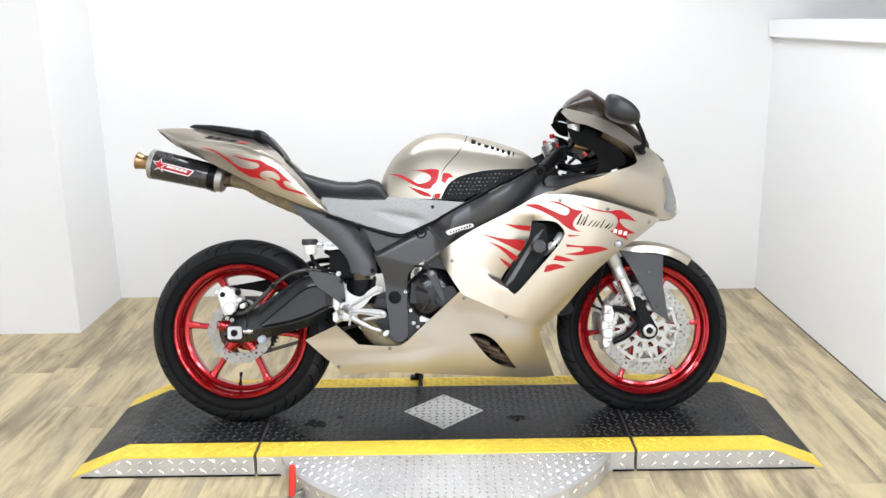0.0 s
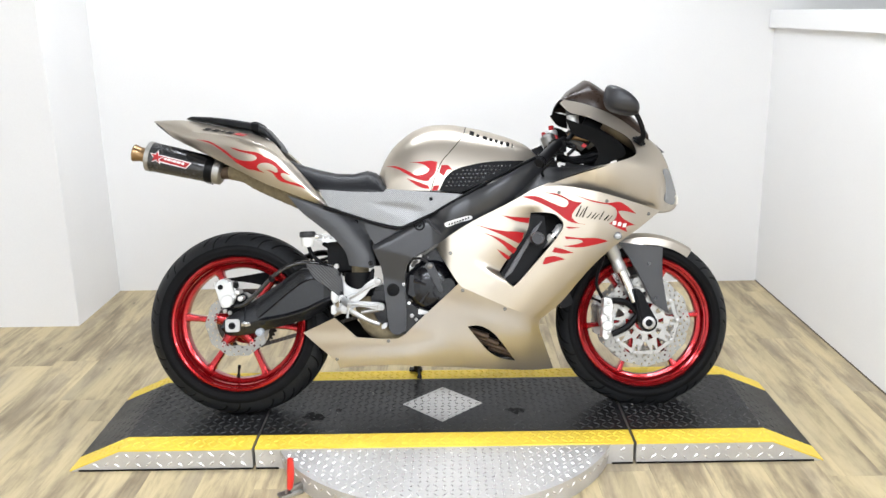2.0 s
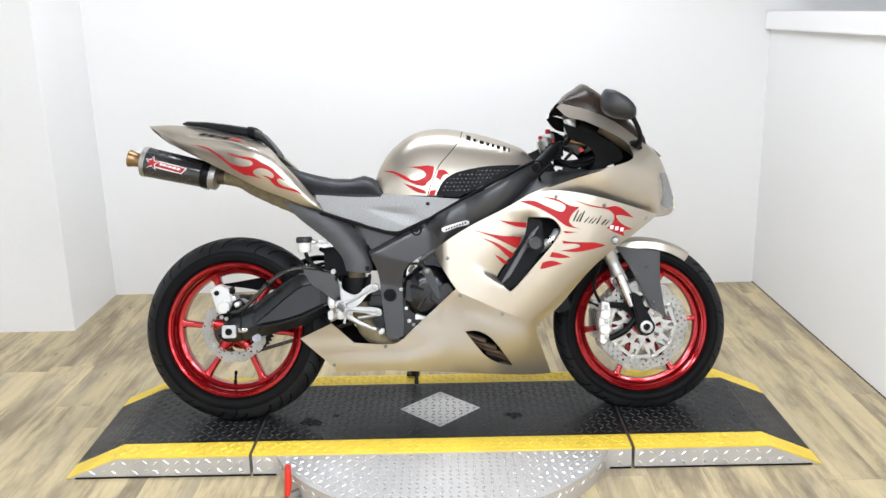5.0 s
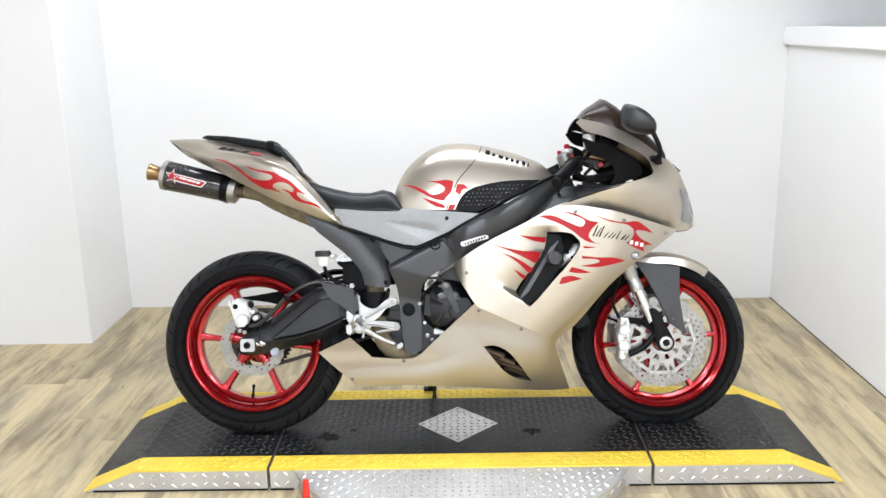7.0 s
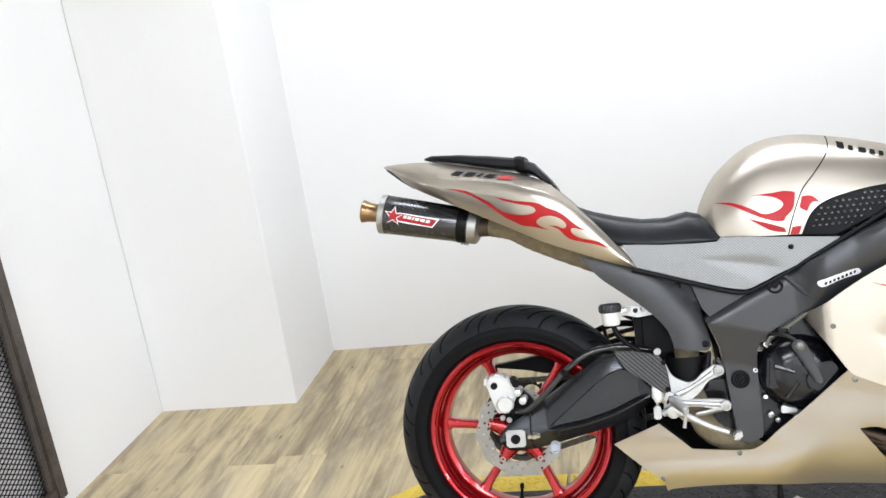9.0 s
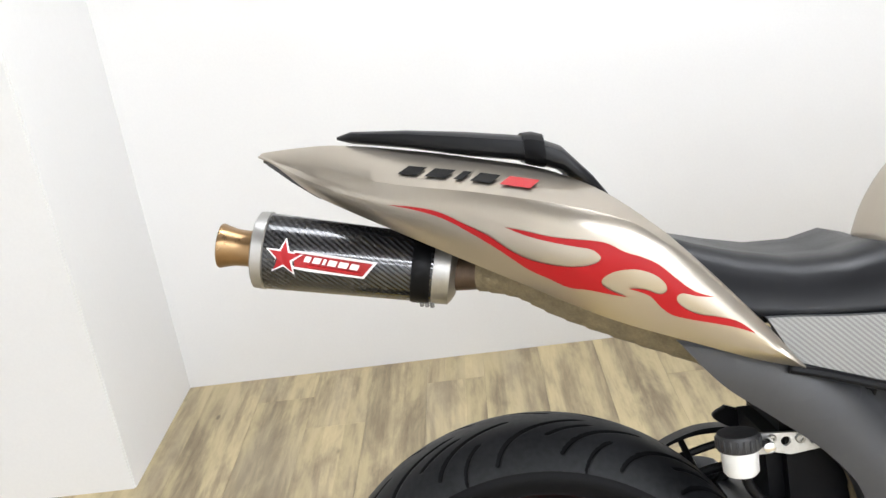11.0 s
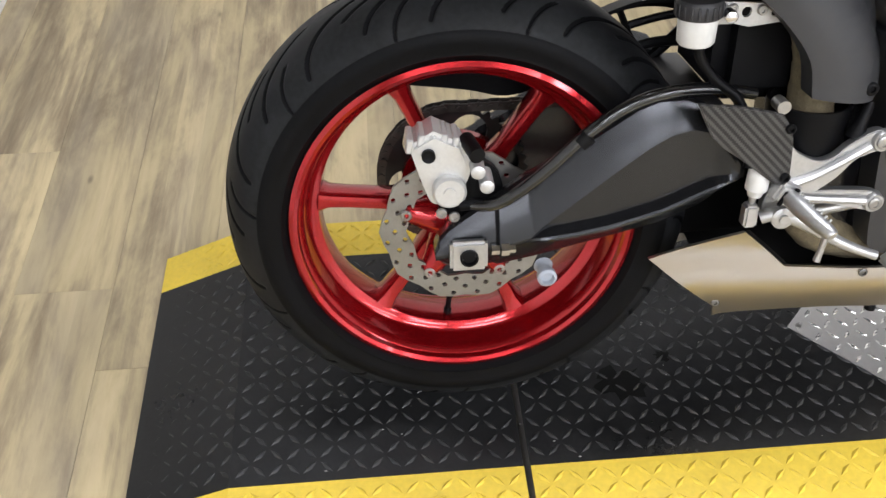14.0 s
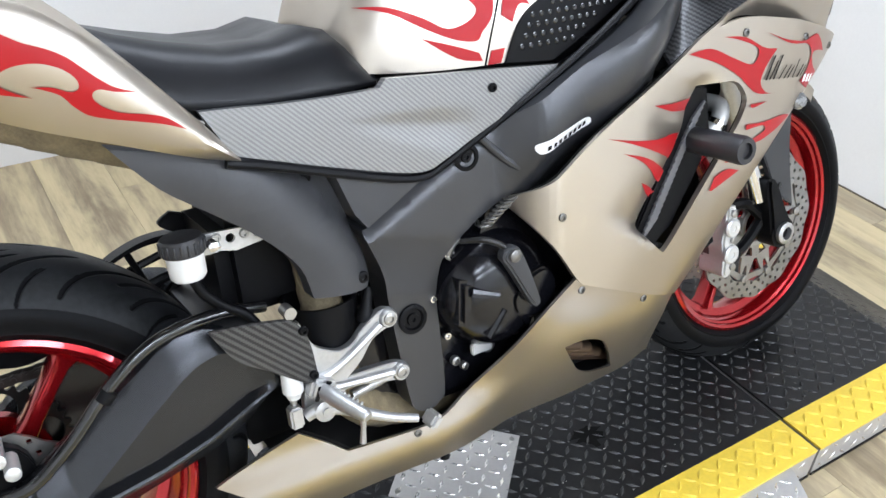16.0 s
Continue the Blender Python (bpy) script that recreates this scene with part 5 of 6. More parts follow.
lever = part("brake_lever", tube([(-.345, -.174, .362), (-.329, -.178, .368), (-.302, -.182, .360), (-.262, -.19, .339), (-.235, -.198, .327), (-.205, -.205, .317)], [.008, .009, .0085, .0075, .0065, .006], 10), ALU, moto, "bare aluminium rear brake lever")
part("lever_tip", block((-.188, -.213, .313), (.014, .03, .022), .004, (0, 45, 0)), ALU, lever)
part("lever_pivot", turned([(0, .0145), (.006, .0145), (.008, .011), (.008, .006), (.011, .006), (.011, 0)], (-.322, -.18, .366), (-.322, -1, .366), 20), ALU, lever)
mc = part("master_cylinder", turned([(0, .012), (.012, .0135), (.032, .0135), (.036, .010), (.042, .008)], (-.352, -.165, .43), (-.356, -.165, .3), 18), CLEARP, moto, "rear brake master cylinder with a white boot")
part("rod", turned([(0, .0045), (.03, .0045)], (-.355, -.165, .392), (-.356, -.165, .3), 10), STEEL, mc)
part("clevis", block((-.357, -.168, .364), (.017, .018, .03), .003), ALU, mc)
part("switch_boot", turned([(0, .011), (.012, .011), (.016, .008), (.04, .006), (.046, .003)], (-.238, -.15, .452), (-.226, -.15, .50), 14), BLACK, moto, "rubber switch boot")
part("switch_spring", tube([(-.27, -.15, .352), (-.21, -.15, .362)], .0075, 10, 0), STEEL, moto)
heel = part("heel_guard", plate(spline([(-.445, .517, 1), (-.40, .512), (-.345, .50, 1), (-.328, .47), (-.322, .405, 1), (-.342, .412, 1), (-.385, .445), (-.42, .472)], 4), -.182, -.176, .0015), HEELC, moto, "ribbed carbon heel guard")
for x, z in ((-.334, .482), (-.329, .42)):
    bolt(x, z, -.182, .006, "guard_bolt", BLACK, heel)
part("heel_spacer", turned([(0, .008), (.02, .008)], (-.345, -.16, .507), (-.345, -1, .507), 12), STEEL, heel)
res = part("fluid_reservoir", turned([(0, .018), (.004, .021), (.03, .022), (.032, .022)], (-.443, -.14, .572), (-.445, -.14, .7), 28), CLEARP, moto, "milky brake fluid reservoir with black cap")
part("cap", turned([(0, .0245), (.003, .0255), (.017, .0255), (.02, .0235), (.0205, .001)], (-.4435, -.14, .603), (-.445, -.14, .7), 28), CAPM, res, "ribbed black cap")
for k in range(20):
    a = 2 * math.pi * k / 20
    part("cap_rib", block((-.4435 + .0256 * math.cos(a), -.14 + .0256 * math.sin(a), .612), (.003, .003, .014), .0008, (0, 0, math.degrees(a)), 1), CAPM, res)
part("reservoir_bolt", turned([(0, .007), (.012, .007), (.014, .004)], (-.412, -.145, .606), (-.412, -1, .606), 12), CHROME, res)
part("reservoir_tab", block((-.418, -.14, .603), (.03, .006, .02), .002), STEEL, res)
part("fluid_hose", tube([(-.44, -.14, .572), (-.432, -.14, .55), (-.41, -.142, .525), (-.385, -.145, .505), (-.366, -.155, .46), (-.366, -.162, .425)], .0065, 10), BLACK, moto, "black fluid hose")
part("reservoir_bracket", pierced([(-.42, .615), (-.35, .61), (-.335, .6), (-.34, .59), (-.38, .585), (-.42, .595)], [ring_pts(-.385, .602, .006, 10)[::-1], ring_pts(-.352, .6, .005, 10)[::-1]], -.13, -.125), ALU, moto, "", False)
for x, z in ((-.402, .607), (-.368, .604)):
    bolt(x, z, -.13, .006, "tab_bolt", STEEL, moto)

# ---- fairing ----
SIDE = [(-.021, .566, 1), (.030, .602), (.103, .646), (.215, .700), (.289, .741, 1), (.370, .755), (.471, .741), (.567, .718), (.726, .672, 1), (.647, .612), (.583, .570), (.503, .503), (.446, .441), (.391, .377), (.322, .320, 1), (.210, .366, 1), (.064, .434, 1), (.046, .456)]
HOLE = [(.289, .671, 1), (.357, .667), (.384, .648), (.393, .624), (.370, .585), (.302, .508), (.241, .441), (.221, .437), (.188, .474), (.188, .484), (.210, .518), (.256, .575), (.280, .615)]
COWL = [(.289, .741, 1), (.361, .770), (.474, .806), (.573, .830), (.636, .853), (.639, .876), (.619, .910), (.560, .945), (.485, .981), (.429, .998), (.397, 1.032, 1), (.413, 1.044, 1), (.488, 1.024), (.583, .981), (.661, .925), (.715, .882), (.742, .850), (.768, .806), (.793, .759), (.808, .718), (.802, .690), (.765, .673), (.726, .672, 1), (.567, .718), (.471, .741), (.370, .755)]
BELLY = [(.064, .434, 1), (.210, .366, 1), (.322, .320, 1), (.317, .297), (.337, .24), (.375, .141, 1), (.275, .14), (.023, .157), (-.165, .172), (-.317, .166), (-.348, .158, 1), (-.355, .184, 1), (-.464, .287, 1), (-.356, .337, 1), (-.286, .270, 1), (-.181, .264), (-.134, .273), (-.076, .327), (.055, .447, 1)]
VENT = [(.081, .301, 1), (.118, .304), (.159, .284), (.193, .245), (.227, .196), (.242, .176, 1), (.193, .186), (.152, .211), (.118, .251)]


def side_w(x, z):
    """The side panel, with a scoop that leads into the opening under a sharp crease."""
    rear = ease(z, [(.44, .196), (.484, .192), (.518, .214), (.575, .26), (.615, .284), (.671, .293)])
    u = (rear - x) / .125
    deep = (1 - u)**2 if 0 <= u <= 1 else (max(0, 1 + u * 3) if u < 0 else 0)
    crease = min(max((z - (.541 - .62 * (x - .06))) / .02, 0), 1)
    top = min(max((.69 - z) / .05, 0), 1)
    return fairing_w(x, z) - .027 * deep * crease * top - 30 * max(0, .03 - x)**2


def belly_w(x, z):
    lip = .005 * math.exp(-(((x - .13) * .75 + (z - .25) * .66) / .04)**2) * math.exp(-((x - .15) / .12)**2)
    return pan_w(x, z) - lip - .0035


for side in (-1, 1):
    sfair = part("side_fairing", sheet(spline(SIDE, 4), side_w, .006, [spline(HOLE, 4)[::-1]], .007, 0, side), PAINT, moto, "champagne side fairing with red flames")
    cowl = part("upper_cowl", sheet(spline(COWL, 4), cowl_w, .005, (), .012, 0, side), PAINT, moto, "champagne nose cowl")
    belly = part("belly_pan", sheet(spline(BELLY, 4), belly_w, .005, [spline(VENT, 4)[::-1]], .014, 0, side), PAINT, moto, "champagne belly pan")
    part("cowl_liner", sheet(spline(COWL, 4), cowl_w, .002, (), .025, -.0065, side), DECAL_SHADE, cowl, "dull black inside of the cowl")
    # filler panel from the cowl's edge up to the frame
    low = spline([(.236, .712), (.289, .739), (.361, .768), (.474, .804), (.573, .828)], 5, False)
    high = spline([(.262, .762), (.313, .812), (.385, .822), (.48, .822), (.578, .834)], 5, False)
    rings = []
    for (x0, z0), (x1, z1) in zip(low, high):
        w = fairing_w(x0, z0) - .007
        rings.append([(x0, side * w, z0), (x0 + (x1 - x0) * .5, side * (w * .82), z0 + (z1 - z0) * .55), (x1, side * w * .62, z1), (x1, side * w * .6, z1 - .005), (x0 + (x1 - x0) * .5, side * (w * .8), z0 + (z1 - z0) * .45), (x0, side * (w - .004), z0 - .004)])
    part("inner_panel", loft(rings), HEELC, moto, "carbon-look inner panel")
    part("belly_liner", sheet([(.1 + (x - .1) * .985, max(z, .176)) for x, z in spline(BELLY, 4)], belly_w, .002, [spline(VENT, 4)[::-1]], .03, -.0065, side), DECAL_SHADE, belly, "dull black inside of the pan")
    part("fairing_liner", sheet(spline(SIDE, 4), side_w, .002, [spline(HOLE, 4)[::-1]], .016, -.0085, side), DECAL_SHADE, sfair, "dull black inside of the fairing")
    # inner wall of the side opening
    rim_pts = spline(HOLE, 4)
    bm = bmesh.new()
    a = [bm.verts.new((x, side * (side_w(x, z) - .003), z)) for x, z in rim_pts]
    b = [bm.verts.new((.3 + (x - .3) * .985, side * (side_w(x, z) - .008), .57 + (z - .57) * .985)) for x, z in rim_pts]
    for i in range(len(a)):
        j = (i + 1) % len(a)
        bm.faces.new((a[i], a[j], b[j], b[i]))
    part("opening_lip", bm, PAINT, sfair)
    if side < 0:
        right_fairing, right_cowl, right_belly = sfair, cowl, belly
    part("headlight", sheet(spline([(.737, .806), (.748, .775), (.752, .74), (.746, .706), (.785, .694), (.803, .722), (.79, .765), (.764, .81)], 4), cowl_w, 0, (), .02, .0016, side), LENS, cowl, "clear grey headlight cover")
    part("inner_dash", sheet(spline([(.50, .818, 1), (.56, .835), (.61, .855), (.61, .885), (.58, .915), (.53, .94), (.45, .972), (.42, .985, 1), (.44, .93), (.50, .90), (.52, .86)], 3), lambda x, z: cowl_w(x, z) - .05, .003, (), .05, 0, side), DECAL_SHADE, moto, "black inner cowl")
# nose top and belly floor that join both sides
TOPLINE = spline([(.56, .992, 1), (.583, .981), (.661, .925), (.715, .884), (.742, .851), (.768, .806), (.793, .759), (.808, .718), (.802, .690), (.765, .673), (.727, .675)], 4, False)
rings = []
for x, z in TOPLINE:
    w = cowl_w(x, z) - .001
    out = Vector((x - .45, 0, z - .72)).normalized()
    rings.append([(x + out.x * b, y, z + out.z * b) for y, b in ((-w, -.002), (-w * .7, .35 * w * .3), (-w * .35, .35 * w * .5), (0, .35 * w * .55), (w * .35, .35 * w * .5), (w * .7, .35 * w * .3), (w, -.002))])
part("nose_panel", loft(rings, False, False), PAINT, moto, "champagne nose panel")
rings = []
for x in lin(-.33, .355, 12):
    z = .178 + (.0 if x < .2 else (x - .2) * -.04)
    w = pan_w(x, z) - .014
    rings.append([(x, y, z - b) for y, b in ((-w, 0), (-w * .6, .004), (0, .006), (w * .6, .004), (w, 0))])
part("belly_floor", loft(rings, False, False), BLACK, moto)
rings = []
for x, z in ((.317, .325), (.312, .302), (.331, .246), (.37, .148)):
    w = pan_w(x, z) - .012
    rings.append([(x - b, y, z) for y, b in ((-w, 0), (-w * .6, .008), (0, .012), (w * .6, .008), (w, 0))])
part("belly_front", loft(rings, False, False), BLACK, moto)
for k in range(4):
    part("header_pipe", tube([(.05 + .035 * k, -.113 + .018 * k, .30 - .026 * k), (.15 + .035 * k, -.106 + .018 * k, .262 - .026 * k)], .011, 10, 0), PIPEDARK, moto, "dark header pipe behind the vent")
# black plates added to paint the dark inside behind vent and side opening
part("vent_backing", block((.14, -.045, .27), (.3, .01, .17), .002), DECAL_SHADE, moto)
part("side_backing", plate([(.29 + (x - .29) * 1.25, .56 + (z - .56) * 1.12) for x, z in spline(HOLE, 3)], -.15, -.14, 0), DECAL_SHADE, moto)

FLAMES = [[(.261, .721, 1), (.306, .722), (.350, .703), (.394, .685), (.409, .696), (.404, .709), (.369, .724), (.333, .734, 1), (.378, .727), (.423, .705), (.454, .699, 1), (.431, .677), (.421, .654), (.439, .635), (.467, .628, 1), (.421, .636), (.394, .651), (.367, .673), (.323, .698), (.279, .715)],
          [(.427, .727, 1), (.479, .708), (.537, .697), (.577, .701), (.607, .686), (.638, .662, 1), (.596, .671), (.576, .668), (.595, .645), (.637, .625, 1), (.605, .621), (.609, .603, 1), (.574, .616), (.545, .631, 1), (.565, .646), (.570, .671), (.547, .690), (.488, .701)],
          [(.196, .662, 1), (.232, .657), (.286, .653, 1), (.283, .636, 1), (.241, .644)],
          [(.109, .634, 1), (.162, .620), (.211, .611), (.241, .610), (.267, .606, 1), (.261, .582), (.250, .571, 1), (.233, .580), (.199, .597), (.155, .617)],
          [(.138, .607, 1), (.183, .591), (.218, .571), (.244, .553, 1), (.233, .538, 1), (.218, .549), (.197, .570), (.169, .591)],
          [(.179, .554, 1), (.204, .540), (.224, .526, 1), (.213, .520, 1), (.199, .531)],
          [(.402, .623, 1), (.448, .619, 1), (.411, .616)],
          [(.398, .592, 1), (.447, .586), (.505, .584), (.544, .574, 1), (.504, .564), (.447, .555), (.392, .560, 1), (.432, .565), (.456, .572), (.444, .581), (.401, .583, 1)],
          [(.365, .557, 1), (.391, .551), (.428, .538, 1), (.391, .536), (.356, .542, 1)],
          [(.334, .524, 1), (.364, .529), (.400, .518, 1), (.364, .510), (.334, .503), (.325, .505, 1)]]
for f in FLAMES:
    decal("flame", f, side_w, RED, right_fairing, 4, .0014, .006)
decal("flame", [(-.827, .941, 1), (-.795, .936), (-.763, .927), (-.733, .910), (-.707, .894), (-.688, .878), (-.670, .866), (-.649, .858), (-.625, .853), (-.605, .853), (-.593, .857), (-.591, .863), (-.600, .871), (-.618, .876), (-.642, .883), (-.667, .892), (-.688, .903, 1), (-.667, .897), (-.642, .889), (-.618, .884), (-.596, .880), (-.581, .875), (-.564, .864), (-.546, .856), (-.530, .846), (-.517, .833), (-.504, .820), (-.491, .810), (-.472, .802, 1), (-.492, .806), (-.506, .811), (-.513, .809), (-.513, .802), (-.505, .793), (-.491, .785), (-.468, .779), (-.448, .771), (-.430, .755, 1), (-.449, .764), (-.473, .772), (-.501, .780), (-.519, .787), (-.531, .798), (-.541, .811), (-.555, .819), (-.565, .823, 1), (-.547, .820), (-.532, .813), (-.524, .816), (-.526, .826), (-.538, .837), (-.556, .844), (-.576, .844), (-.589, .838), (-.591, .830), (-.581, .821), (-.564, .812, 1), (-.585, .818), (-.605, .824), (-.626, .828), (-.647, .840), (-.668, .852), (-.686, .867), (-.703, .881), (-.729, .900), (-.759, .919), (-.796, .933)], tail_w, RED, moto, 4, .0008, .01, "red flame graphic")
# model script on the fairing, kept as plain brush strokes
for k, (dx, h, wd) in enumerate(((0, .034, .005), (.01, .026, .004), (.02, .034, .005), (.036, .018, .004), (.05, .018, .004), (.06, .016, .004), (.076, .026, .004), (.092, .016, .006), (.104, .015, .004))):
    x, z = .432 + dx, .655 - dx * .14
    decal("script_stroke", [(x, z), (x + wd, z - .001), (x + wd + .016, z + h), (x + .017, z + h)], side_w, DECAL_SHADE, right_fairing, 0, .0018)
for k in range(3):
    x, z = .555 + k * .018, .627 - k * .004
    decal("script_bar", [(x, z), (x + .012, z - .001), (x + .014, z + .012), (x + .002, z + .012)], side_w, WHITED, right_fairing, 0, .0018)
for x, z in ((.380, .733), (.029, .544), (.683, .662), (.536, .703)):
    bolt(x, z, -side_w(x, z), .006, "fairing_screw", STEELD, right_fairing, .003)
for x, z in ((.066, .423), (.202, .360), (-.181, .257), (-.356, .195)):
    bolt(x, z, -belly_w(x, z), .006, "fairing_screw", STEELD, right_belly, .003)
# frame slider standing out of the opening
slider = part("frame_slider", turned([(0, .018), (.02, .019), (.125, .021), (.131, .019), (.131, .012), (.125, .012), (.125, 0)], (.305, -.17, .587), (.298, -.9, .586), 28), MIRRORM, moto, "black plastic crash slider")
elbow = part("water_hose", tube([(.33, -.165, .565), (.352, -.188, .585), (.372, -.19, .602), (.386, -.178, .618), (.388, -.15, .62)], .0135, 14), SILVER, moto, "silver water pipe elbow")
part("hose_clamp", turned([(0, .0152), (.009, .0152)], (.36, -.19, .592), (.38, -.19, .609), 18), CHROME, elbow)
duct = part("radiator_duct", plate([(.19, .472), (.222, .436), (.262, .46), (.345, .575), (.335, .66), (.29, .668), (.25, .57)], -.2, -.17, .003), BLACK, moto, "ribbed black radiator duct")
for k in range(20):
    t = k / 19
    part("duct_rib", block((.212 + .1 * t, -.2015, .468 + .16 * t), (.05 - .012 * t, .007, .0042), .001, (0, -42, 0), 1), GREYR, duct)
part("indicator", turned([(0, .014), (.008, .014), (.014, .009), (.015, 0)], (.575, -fairing_w(.575, .59) + .002, .59), (.58, -.9, .585), 20), LENS, moto, "small clear flush indicator")
# model lettering on the tail, kept as plain bars
for k, (x0, wd, m) in enumerate(((-.812, .024, DECAL_SHADE), (-.778, .026, DECAL_SHADE), (-.742, .01, DECAL_SHADE), (-.722, .024, DECAL_SHADE), (-.688, .034, RED))):
    bm = bmesh.new()
    vs = []
    for x in (x0, x0 + wd):
        for f in (.4, .54):
            zc, zr, wr = tail_crown(x), tail_ridge(x), tail_ridge_w(x)
            y = wr * (f + .25)
            drop = ease(y / wr, [(0, 0), (.35, .2), (.7, .52), (.96, .82)])
            vs.append(bm.verts.new((x + .1 * (.55 - f), tail_set(x) - y, zc - (zc - zr) * drop + .0022)))
    bm.faces.new((vs[0], vs[1], vs[3], vs[2]))
    part("tail_letter", bm, m, moto)

# ---- screen, mirror, cockpit ----
rings = []
for x in lin(.405, .690, 20):
    ze = ease(x, [(.405, 1.035), (.43, 1.045), (.489, 1.022), (.583, .978), (.661, .922), (.69, .902)])
    zt = ease(x, [(.405, 1.056), (.42, 1.072), (.436, 1.09), (.47, 1.112), (.496, 1.129), (.512, 1.124), (.57, 1.080), (.644, 1.004), (.69, .955)])
    w = fairing_w(x, ze) * .985
    rings.append([(x, -w * math.cos(a), ze + (zt - ze) * math.sin(a)**.8) for a in lin(0, math.pi, 25)])
part("windscreen", loft(rings, False, False), SMOKE, moto, "dark smoked windscreen")
MIRROR = spline([(.538, 1.069), (.560, 1.074), (.603, 1.053), (.636, 1.020), (.643, .998), (.635, .980), (.593, .980), (.551, .994), (.532, 1.022)], 4)
rings = [[(.588 + (x - .588) * k + sh, y, 1.026 + (z - 1.026) * k) for x, z in MIRROR] for y, k, sh in ((-.268, .12, .012), (-.266, .42, .01), (-.258, .7, .006), (-.243, .9, .002), (-.222, 1, 0), (-.2, .99, 0), (-.195, .95, 0), (-.197, .9, 0))]
mirror = part("mirror", loft(rings), MIRRORM, moto, "black wing mirror", True, 60)
part("mirror_stem", tube([(.630, -.215, .99), (.650, -.21, .95), (.660, -.195, .915), (.65, -.17, .90)], [.008, .008, .009, .014], 10), BLACK, mirror)
part("mirror_base", block((.652, -.15, .90), (.045, .05, .02), .006, (0, 30, 0)), BLACK, mirror)
part("nose_fin", plate([(.70, .905), (.73, .897), (.757, .871), (.742, .868), (.715, .886)], -.075, -.045, .003), FRAME, moto, "small dark nose fin")
part("left_mirror", block((.572, .30, 1.012), (.1, .06, .09), .025), BLACK, moto)
part("steering_head", block((.335, 0, .83), (.12, .15, .13), .02, (0, -24, 0)), BLACK, moto)
part("triple_clamp", block((.36, 0, .87), (.08, .24, .035), .01, (0, -24, 0)), BLACK, moto)
for side in (-1, 1):
    part("handlebar_grip", tube([(.412, side * .13, .912), (.372, side * .2, .882), (.315, side * .31, .826)], [.012, .0175, .0185], 14), BLACK, moto, "black rubber grip")
    part("bar_end", turned([(0, .015), (.016, .016), (.02, .012)], (.315, side * .31, .826), (.26, side * .42, .77), 18), BLACK, moto)
    part("control_lever", tube([(.41, side * .15, .90), (.435, side * .22, .88), (.40, side * .31, .845)], [.007, .006, .005], 8), BLACK, moto)
part("throttle_housing", block((.385, -.165, .885), (.05, .045, .05), .008, (0, 0, 20)), BLACK, moto)
part("kill_switch", block((.472, -.165, .888), (.016, .014, .014), .004), RED, moto)
pot = part("brake_reservoir", turned([(0, .017), (.004, .0195), (.044, .02), (.046, .02)], (.447, -.1, .95), (.443, -.1, 1.1), 24), SILVER, moto, "silver front brake reservoir with a dark cap")
part("cap", turned([(0, .0225), (.014, .0225), (.018, .018)], (.4457, -.1, .997), (.443, -.1, 1.1), 24), CAPM, pot)
part("reservoir_stalk", tube([(.447, -.1, .955), (.44, -.11, .93), (.42, -.12, .91)], .008, 10), BLACK, pot)
part("instrument_binnacle", block((.50, 0, .95), (.1, .2, .09), .02, (0, 35, 0)), BLACK, moto)
for x, z, r in ((.399, .955, .021), (.372, .932, .016)):
    lever = part("lever_perch", turned([(0, r * .7), (.006, r), (.03, r), (.036, r * .8)], (x, .09, z - .018), (x - .012, .085, z + .1), 18), SILVER, moto, "silver lever perch with a red adjuster")
    part("adjuster", turned([(0, r * .4), (.003, r * .46), (.014, r * .46), (.017, r * .3)], (x - .003, .088, z + .018), (x - .015, .083, z + .12), 14), RED, lever)
part("perch_band", turned([(0, .014), (.01, .014)], (.404, .06, .94), (.39, .03, .94), 14), RED, moto)
part("left_switch_pod", block((.42, .16, .96), (.07, .07, .06), .02, (10, 20, 0)), BLACK, moto)
part("clamp_bolt", turned([(0, .011), (.006, .011)], (.375, -.098, .892), (.355, -.098, .95), 12), STEEL, moto)
part("wiring_loom", tube([(.40, -.05, .86), (.46, -.08, .85), (.53, -.11, .868), (.60, -.09, .88)], [.012, .014, .013, .01], 10), BLACK, moto)
part("clip_on", turned([(0, .027), (.03, .027)], (.382, -.098, .872), (.37, -.098, .905), 20), BLACK, moto)
part("fork_top", turned([(0, .024), (.03, .024), (.034, .02), (.04, .012)], (.37, -.098, .90), (.34, -.098, .98), 20), STEELD, moto)
part("ignition_cables", tube([(.39, -.12, .87), (.45, -.13, .84), (.52, -.12, .85), (.58, -.1, .89)], .007, 8), BLACK, moto)
part("gold_fitting", tube([(.43, -.09, .93), (.50, -.1, .915)], .011, 10, 0), BRONZE, moto)
part("ram_duct", block((.5, -.10, .80), (.2, .06, .05), .015, (0, 12, 0)), BLACK, moto)
part("cable_loop", tube([(.37, -.2, .84), (.33, -.19, .80), (.38, -.16, .77), (.5, -.15, .8)], .005, 8), BLACK, moto)

